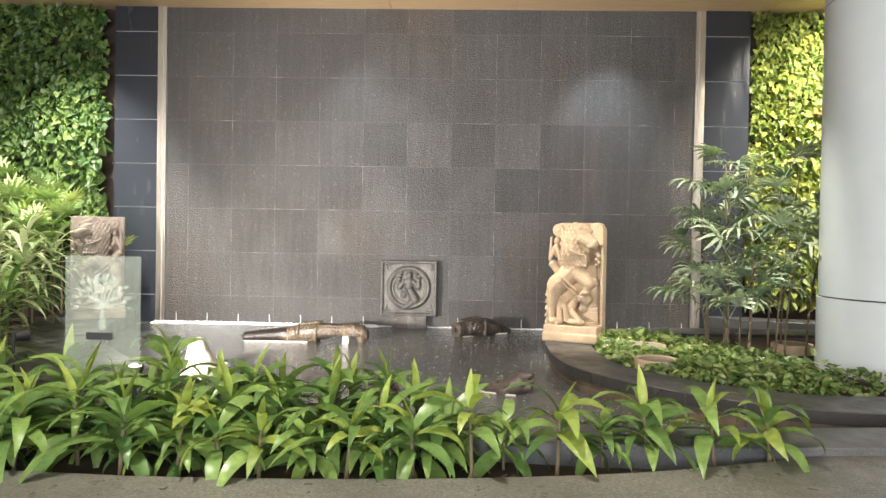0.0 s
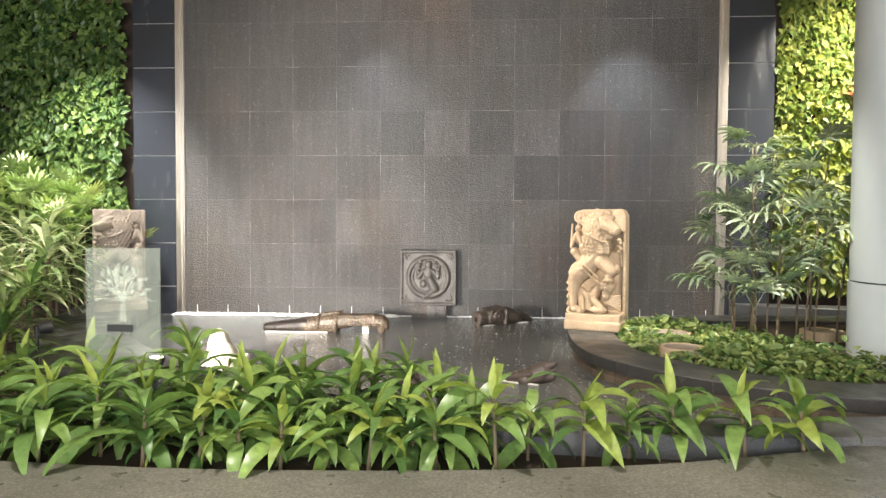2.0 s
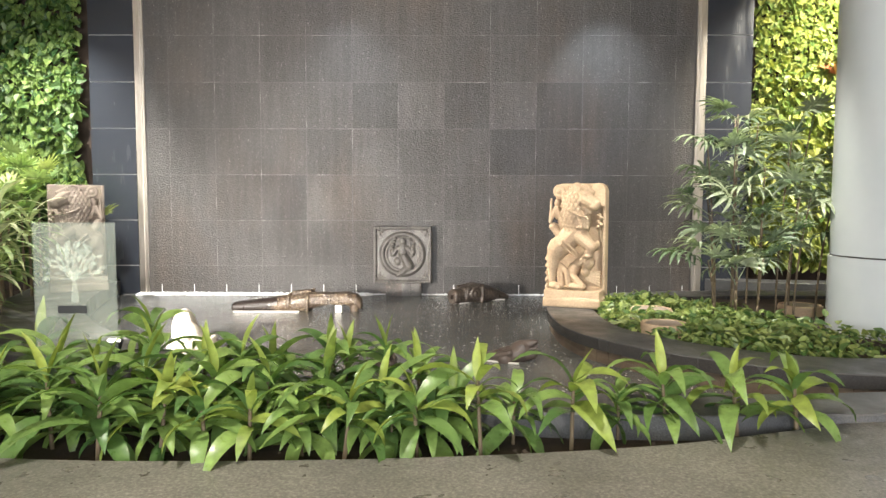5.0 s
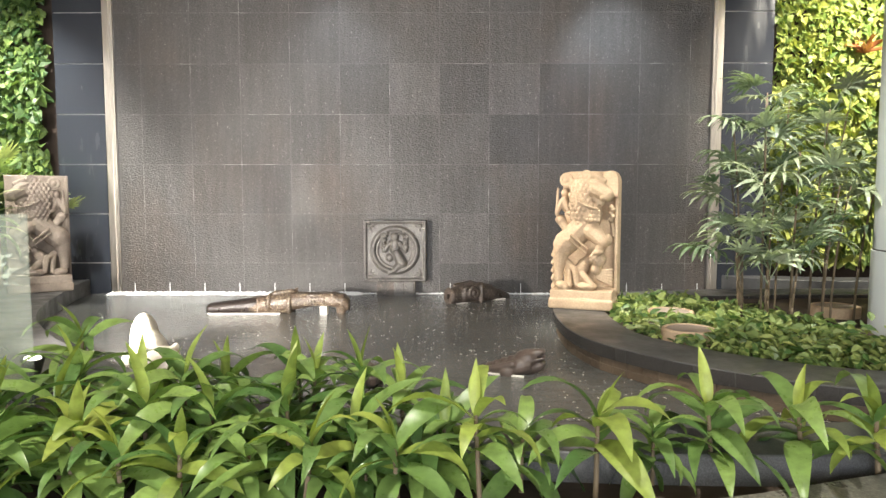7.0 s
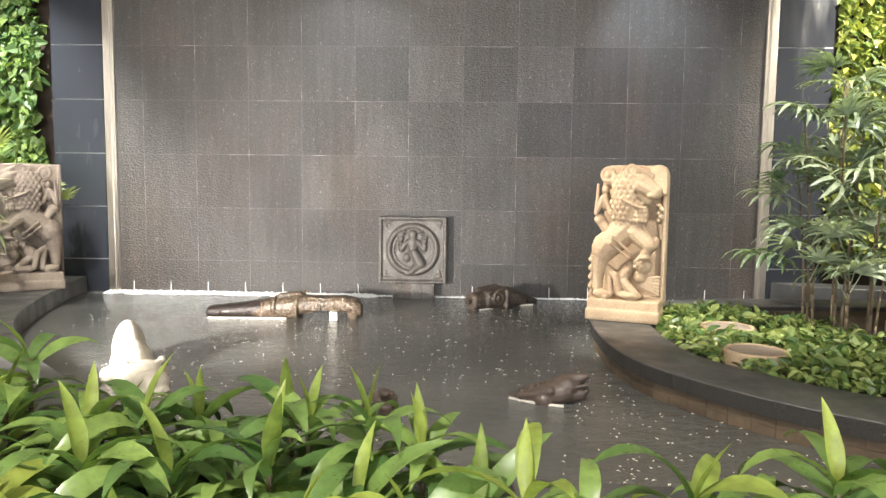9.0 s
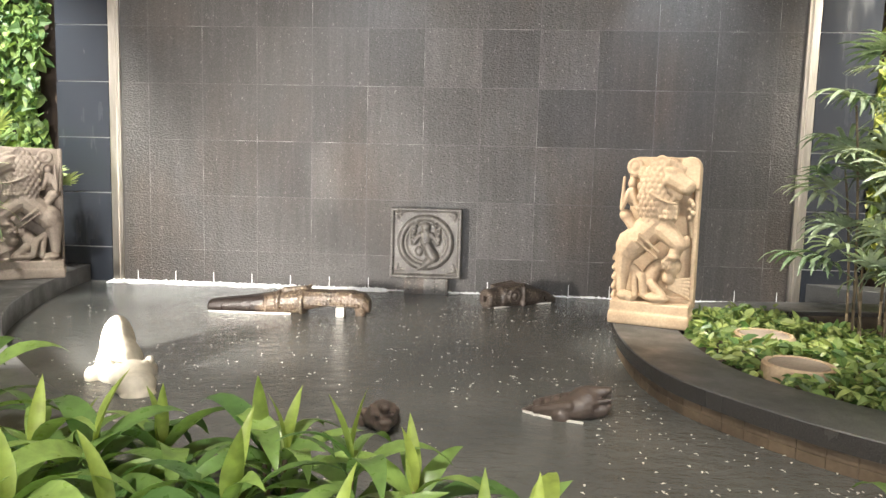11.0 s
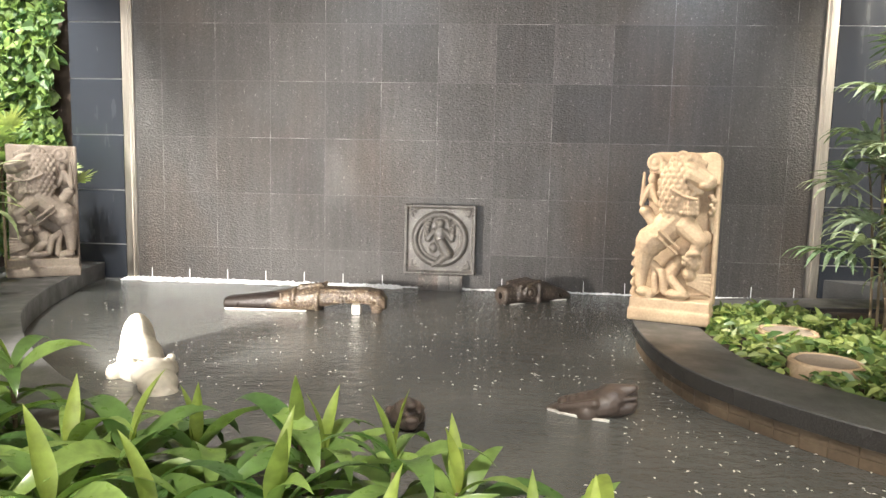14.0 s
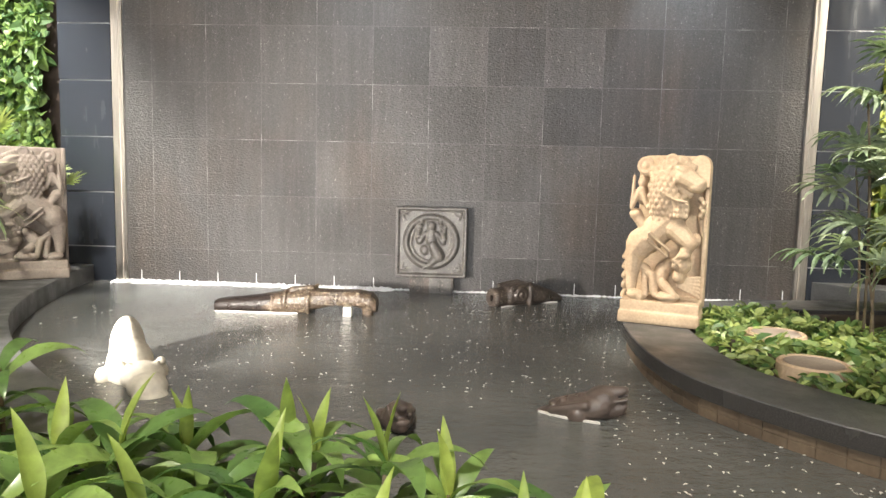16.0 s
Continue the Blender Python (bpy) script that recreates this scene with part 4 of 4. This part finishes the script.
# low young plants filling the ground between the rows
fr = random.Random(5)
for k in range(16):
    x = -4.1 + 4.3 * (k + 0.5) / 16 + fr.uniform(-0.08, 0.08)
    SPOTS.append((x, 3.08 + 0.16 * max(0.0, x) + fr.uniform(0.0, 0.34), fr.uniform(0.20, 0.28)))
qr, used = random.Random(77), set()
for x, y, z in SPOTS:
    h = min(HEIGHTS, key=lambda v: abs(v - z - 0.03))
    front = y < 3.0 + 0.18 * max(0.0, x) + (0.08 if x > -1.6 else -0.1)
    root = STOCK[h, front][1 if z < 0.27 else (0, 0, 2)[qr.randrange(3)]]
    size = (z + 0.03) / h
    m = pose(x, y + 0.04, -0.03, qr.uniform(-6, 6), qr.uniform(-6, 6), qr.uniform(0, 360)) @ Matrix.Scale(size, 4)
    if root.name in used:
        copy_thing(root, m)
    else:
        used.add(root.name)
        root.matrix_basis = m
for group in STOCK.values():
    for root in group:
        if root.name not in used:
            for o in (*root.children_recursive, root):
                bpy.data.objects.remove(o)


def fan_mesh(seed, leaflets, length, width, spread, droop, mat, stalk):
    """A palm fan: stalk along +x, leaflets spreading from its end."""
    r, bm = random.Random(seed), bmesh.new()

    def tube(a, b, w):
        d = (b - a).normalized()
        s = d.cross(Vector((0, 0, 1))).normalized() * w
        u = s.cross(d).normalized() * w
        ring_a, ring_b = [bm.verts.new(a + q) for q in (s, u, -s, -u)], [bm.verts.new(b + q) for q in (s, u, -s, -u)]
        for k in range(4):
            bm.faces.new((ring_a[k], ring_a[(k + 1) % 4], ring_b[(k + 1) % 4], ring_b[k]))

    end = Vector((stalk * 0.93, 0, stalk * 0.30))
    tube(Vector((0, 0, 0)), end, 0.005)
    for i in range(leaflets):
        az = (i / (leaflets - 1) - 0.5) * spread + r.uniform(-0.06, 0.06)
        ln, x, z, rows, segs = length * (1.0 - 0.25 * abs(i / (leaflets - 1) - 0.5) * 2) * r.uniform(0.9, 1.1), 0.0, 0.0, [], 5
        rise = 0.35 + r.uniform(-0.1, 0.1)
        for k in range(segs + 1):
            t = k / segs
            a = rise - droop * t ** 1.2
            w = width * 0.5 * max(0.10, math.sin(math.pi * (0.16 + 0.80 * t)) ** 0.7) * (0.55 if k == segs else 1)
            c = end + Vector((x * math.cos(az), x * math.sin(az), z))
            s = Vector((-math.sin(az), math.cos(az), 0)) * w
            rows.append((bm.verts.new(c + s), bm.verts.new(c - Vector((0, 0, w * 0.35))), bm.verts.new(c - s)))
            x += math.cos(a) * ln / segs
            z += math.sin(a) * ln / segs
        for p, q in zip(rows, rows[1:]):
            for k in range(2):
                bm.faces.new((p[k], p[k + 1], q[k + 1], q[k]))
    me = bpy.data.meshes.new("fan_leaf")
    bm.to_mesh(me)
    bm.free()
    me.materials.append(mat)
    for p in me.polygons:
        p.use_smooth = True
    return me


FANS = [fan_mesh(40 + k, 9 + k % 4, 0.33 + 0.04 * (k % 3), 0.038, 2.9 + 0.4 * (k % 3), 1.3 + 0.3 * (k % 3), PALM_LEAF, 0.22 + 0.05 * (k % 2)) for k in range(7)]


def lady_palm():
    r, root = random.Random(9), new("lady_palm")
    root.matrix_world = Matrix.Translation((3.36, 6.95, KERB_Z - 0.06))
    canes = [(-0.12, -0.15, 2.42, 9), (-0.22, 0.10, 2.15, 7), (0.05, 0.20, 2.55, 9), (0.30, 0.40, 2.5, 9), (0.50, 0.10, 2.35, 8), (0.75, 0.30, 2.35, 8), (0.15, -0.20, 1.85, 6), (0.40, -0.30, 1.5, 5), (-0.15, -0.30, 1.25, 5), (-0.28, -0.10, 0.95, 5),
             (-0.20, -0.45, 0.65, 4), (-0.35, -0.25, 0.75, 4), (0.0, -0.50, 0.80, 3), (0.60, -0.10, 1.5, 5), (0.90, 0.0, 1.8, 5), (-0.10, 0.40, 1.6, 5), (0.25, 0.0, 1.2, 4)]
    for x, y, h, n in canes:
        lean_x, lean_y = x * 0.22 + r.uniform(-0.05, 0.05), y * 0.12 + r.uniform(-0.05, 0.05)
        bm = bmesh.new()
        last = None
        for k in range(7):
            t = k / 6
            p = Vector((x + lean_x * t * t, y + lean_y * t * t, h * 0.92 * t))
            if last is not None:
                limb(bm, last, p, 0.013 - 0.004 * t, 0.012 - 0.004 * t, 7)
            last = p
        part("cane", bm, STEM, root, smooth=True)
        az = r.uniform(0, 360)
        for k in range(n):
            az += 137.5 + r.uniform(-20, 20)
            t = 1.0 - 0.55 * k / n * (1.0 if h > 1 else 0.6)
            p = Vector((x + lean_x * t * t, y + lean_y * t * t, h * 0.90 * t))
            share("fan_leaf", r.choice(FANS), root, Matrix.Translation(p) @ pose(0, 0, 0, r.uniform(-20, 20), -r.uniform(0, 45) * (1 if k else 1.2), az) @ Matrix.Scale(r.uniform(0.9, 1.15), 4))
    # long arching frond towards the water
    share("fan_leaf", FANS[2], root, pose(-0.46, 0.0, 0.62, 0, -12, 172) @ Matrix.Scale(1.1, 4))
    share("fan_leaf", FANS[0], root, pose(-0.34, 0.1, 1.36, 20, -10, 175) @ Matrix.Scale(0.8, 4))
    return tagged(root, "tall clump of lady palm with thin canes and fan leaves", "palm")


lady_palm()


def scatter(name, count, place, size, mat, label, category, seed, shape="heart"):
    """Many small folded leaves in one mesh. place(r) gives a point, a facing direction and a hang direction."""
    r, verts, faces = random.Random(seed), [], []
    outline = {"heart": ((0, 0.05), (0.42, -0.12), (0.50, 0.28), (0.25, 0.75), (0, 1.0), (-0.25, 0.75), (-0.50, 0.28), (-0.42, -0.12)),
               "oval": ((0, 0), (0.25, 0.25), (0.30, 0.55), (0.14, 0.85), (0, 1.0), (-0.14, 0.85), (-0.30, 0.55), (-0.25, 0.25)),
               "strap": ((0, 0), (0.08, 0.2), (0.10, 0.5), (0.06, 0.85), (0, 1.0), (-0.06, 0.85), (-0.10, 0.5), (-0.08, 0.2))}[shape]
    for _ in range(count):
        p, facing, hang = place(r)
        s = size * r.uniform(0.6, 1.35)
        facing = (Vector(facing) + Vector((r.gauss(0, 0.55), r.gauss(0, 0.4), r.gauss(0, 0.5)))).normalized()
        hang = Vector(hang) + Vector((r.gauss(0, 0.7), r.gauss(0, 0.45), r.gauss(0, 0.5)))
        v = (hang - facing * hang.dot(facing)).normalized()
        u = v.cross(facing)
        i = len(verts)
        for a, b in outline:
            verts.append(Vector(p) + u * a * s + v * b * s + facing * s * (0.35 * abs(a) - 0.28 * b * b))
        faces += [(i, i + 1, i + 2), (i, i + 2, i + 3), (i, i + 3, i + 4), (i, i + 4, i + 5), (i, i + 5, i + 6), (i, i + 6, i + 7)]
    me = bpy.data.meshes.new(name)
    me.from_pydata(verts, [], faces)
    me.materials.append(mat)
    return tagged(new(name, me), label, category, kind="stuff")


def wall_place(xa, xb, za, zb, bulge):
    def place(r):
        x, z = r.uniform(xa, xb), za + (zb - za) * r.random()
        d = bulge * (0.4 + 0.6 * noise.noise(Vector((x * 1.8, z * 1.8, 3.1)))) + r.uniform(0, 0.07)
        return (x, WALL_Y + 0.10 - max(0.0, d), z), (0, -0.75, 0.5), (0, -0.25, -1)
    return place


scatter("ivy_wall", 6000, wall_place(-9.0, -5.93, 0.2, CEIL_Z, 0.34), 0.125, IVY, "dense green climbing leaves covering the planted wall", "wall plants", 1)
scatter("ivy_wall", 6500, wall_place(5.04, 9.0, 2.6, CEIL_Z, 0.20), 0.10, IVY_YELLOW, "small yellow-green leaves covering the planted wall", "wall plants", 2)
scatter("strap_leaf_wall", 4200, wall_place(5.0, 9.0, 0.45, 2.9, 0.22), 0.20, IVY_YELLOW, "yellow-green hanging strap leaves on the planted wall", "wall plants", 3, "oval")


def cover_place(r):
    while True:
        k = r.random() ** 1.7
        i = r.randrange(20, len(right_in) - 30)
        d = 0.64 + 1.5 * k
        p = offset_at(i, d)
        if p.x > 1.85 and 4.9 < p.y < 8.7 and (p - Vector((4.79, 6.2))).length > 0.8 and all((p - Vector((x, y))).length > q + 0.04 for x, y, q in cover_at):
            return (p.x, p.y, KERB_Z - 0.04 + r.uniform(0.02, 0.15) * (1 if d > 0.72 else 0.6)), (r.gauss(0, 0.3), -0.25, 1.0), (r.gauss(0, 1), r.gauss(0, 1), 0.1)


def offset_at(i, d):
    way = (right_in[i + 1] - right_in[i - 1]).normalized()
    return right_in[i] + Vector((way.y, -way.x)) * d


scatter("ground_cover", 3300, cover_place, 0.092, COVER, "low bright green ground cover leaves in the planter", "ground plants", 4, "oval")

# west garden
STRIPED = [blade(prng.uniform(0.55, 0.75), 0.075, prng.uniform(1.2, 2.0), mat=VARIEGATED) for _ in range(4)]
SLIM = [blade(prng.uniform(0.45, 0.65), 0.05, prng.uniform(0.9, 1.7), mat=DRACAENA) for _ in range(4)]
BROAD = [fan_mesh(70 + k, 15, 0.30, 0.046, 4.2, 0.35, FAN_LEAF, 0.38) for k in range(3)]


def tuft(name, x, y, h, meshes, n, label, group, seed, lift=30):
    r, root = random.Random(seed), new(name)
    root.matrix_world = Matrix.Translation((x, y, -0.03))
    part("stem", round_bar(0.02, 0.013, h + 0.03, 8), STEM, root)
    az = r.uniform(0, 360)
    for k in range(n):
        az += 137.5 + r.uniform(-15, 15)
        share("leaf", r.choice(meshes), root, pose(0, 0, h * (0.75 + 0.25 * k / n) + 0.03, 0, -(lift * 0.3 + lift * 1.7 * k / n + r.uniform(-8, 8)), az) @ Matrix.Scale(r.uniform(0.85, 1.15), 4))
    return tagged(root, label, "plant", group)


for i, (x, y, h) in enumerate(((-5.05, 6.9, 1.15), (-5.5, 7.6, 1.45), (-5.8, 6.6, 1.3), (-5.3, 6.2, 1.0), (-6.2, 7.2, 1.5), (-5.45, 7.5, 0.7), (-5.75, 7.9, 0.95), (-5.6, 8.3, 1.2), (-5.0, 6.4, 0.7), (-5.6, 7.0, 0.9), (-6.3, 8.2, 1.4), (-6.0, 6.2, 0.9))):
    tuft("striped_dracaena", x, y, h, STRIPED, 20, "cream-striped dracaena with long arching leaves", "striped dracaenas", 100 + i, 32)
for i, (x, y, h) in enumerate(((-4.6, 5.6, 0.55), (-4.9, 5.1, 0.6), (-4.3, 5.1, 0.5), (-5.3, 5.6, 0.7), (-4.75, 6.2, 0.75), (-3.95, 4.75, 0.5), (-5.7, 5.9, 0.8), (-4.55, 4.6, 0.35))):
    tuft("slim_leaved_plant", x, y, h, SLIM, 24, "dark green tufted plant with slim arching leaves", "slim-leaved plants", 130 + i, 34)
for i, (x, y, h) in enumerate(((-6.1, 9.3, 1.65), (-6.5, 9.5, 1.9), (-6.9, 9.2, 1.7), (-7.3, 9.5, 2.1), (-6.3, 8.9, 1.35), (-7.7, 9.3, 1.8), (-5.44, 9.52, 1.22))):
    tuft("fan_palm", x, y, h, BROAD, 11 if i < 6 else 4, "small fan palm with pale pleated leaves", "fan palms", 160 + i, 26)

# red-brown bromeliad on the planted wall
root = new("bromeliad")
root.matrix_world = Matrix.Translation((6.25, WALL_Y - 0.12, 3.5))
RUST = leaf("rust_red_blade", (0.42, 0.16, 0.06), (0.22, 0.10, 0.04), 0.4)
rust_leaf = blade(0.34, 0.06, 1.1, mat=RUST)
for k in range(14):
    share("leaf", rust_leaf, root, pose(0, 0, 0, -60, -20 - 4 * k, 137.5 * k))
tagged(root, "rust-red bromeliad rooted in the planted wall", "plant")

# foam along the wall and petals on the water
def foam():
    r, verts, faces = random.Random(6), [], []
    for _ in range(4600):
        x = r.uniform(-5.05, 4.05)
        heavy = 1.0 if x < -1.2 else 0.45
        if r.random() > heavy:
            continue
        y, s = 10.235 - abs(r.gauss(0, 0.075)) * heavy, r.uniform(0.009, 0.030) * (0.4 + 0.8 * heavy)
        i, z = len(verts), WATER_Z + 0.002
        for k in range(5):
            a = 1.2566 * k + r.uniform(-0.3, 0.3)
            verts.append((x + s * 1.5 * math.cos(a), y + s * math.sin(a), z))
        verts.append((x, y, z + s * r.uniform(0.5, 1.3)))
        faces += [(i + k, i + (k + 1) % 5, i + 5) for k in range(5)]
    me = bpy.data.meshes.new("foam")
    me.from_pydata(verts, [], faces)
    me.materials.append(FOAM)
    return tagged(new("foam", me), "white foam where the water wall meets the pond", "foam", kind="stuff")


def petals():
    r, verts, faces = random.Random(7), [], []
    for _ in range(3200):
        x, y = 2.6 - 7.0 * r.random() ** 1.7, 4.1 + 5.2 * r.random() ** 1.5
        if noise.noise(Vector((x * 0.8, y * 0.8, 0.5))) + 0.22 * x * 0.3 < r.uniform(-0.45, 0.45):
            continue
        s, a, i = r.uniform(0.005, 0.014), r.uniform(0, 6.28), len(verts)
        c, d = math.cos(a), math.sin(a)
        for u, v, h in ((-1.3, 0, 0.1), (0, -0.6, 0.45), (1.3, 0, 0.1), (0, 0.6, 0.45)):
            verts.append((x + s * (u * c - v * d), y + s * (u * d + v * c), WATER_Z + 0.002 + s * h))
        faces += [(i, i + 1, i + 2), (i, i + 2, i + 3)]
    me = bpy.data.meshes.new("petals")
    me.from_pydata(verts, [], faces)
    me.materials.append(PETAL)
    return tagged(new("petals", me), "tiny pale petals floating on the pond", "petals", kind="stuff")


foam(), petals()

# ---- tiles of the water wall ----
tile_mesh = {}
rng = random.Random(5)
for i in range(-7, 6):
    for k in range(-1, 8):
        xa, xb = max(i * TILE, X0), min((i + 1) * TILE, X1)
        za, zb = max(0.375 + (k - 1) * TILE, -0.3), min(0.375 + k * TILE, CEIL_Z)
        if xb - xa < 0.05 or zb - za < 0.02:
            continue
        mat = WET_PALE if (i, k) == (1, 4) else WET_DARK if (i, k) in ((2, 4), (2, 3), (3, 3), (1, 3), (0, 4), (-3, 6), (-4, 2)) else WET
        key = (round(xb - xa, 3), round(zb - za, 3), mat.name)
        if key not in tile_mesh:
            w, h = (xb - xa) / 2 - 0.0035, (zb - za) / 2 - 0.0035
            bm = box((-w, -0.012, -h), (w, 0.012, h), 0.002)
            me = bpy.data.meshes.new("tile")
            bm.to_mesh(me)
            bm.free()
            me.materials.append(mat)
            tile_mesh[key] = me
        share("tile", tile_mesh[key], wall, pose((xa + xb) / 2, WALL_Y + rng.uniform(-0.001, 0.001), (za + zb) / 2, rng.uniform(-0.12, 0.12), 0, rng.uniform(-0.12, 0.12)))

# ---- mosaic tiles of the planter kerb's base ----
mosaic = bpy.data.meshes.new("mosaic_tile")
bm = box((-0.072, -0.006, -0.03), (0.072, 0.006, 0.03), 0.003)
bm.to_mesh(mosaic)
bm.free()
mosaic.materials.append(BASE_TILE)
walked = 0.0
for a, b in zip(base_line[30:115], base_line[31:116]):
    walked += (b - a).length
    while walked > 0.15:
        walked -= 0.15
        turn = math.degrees(math.atan2(b.y - a.y, b.x - a.x))
        p = b - (b - a).normalized() * walked
        for row in range(2):
            share("mosaic_tile", mosaic, kerb, pose(p.x, p.y, -0.005 - 0.064 * row, 0, 0, turn))
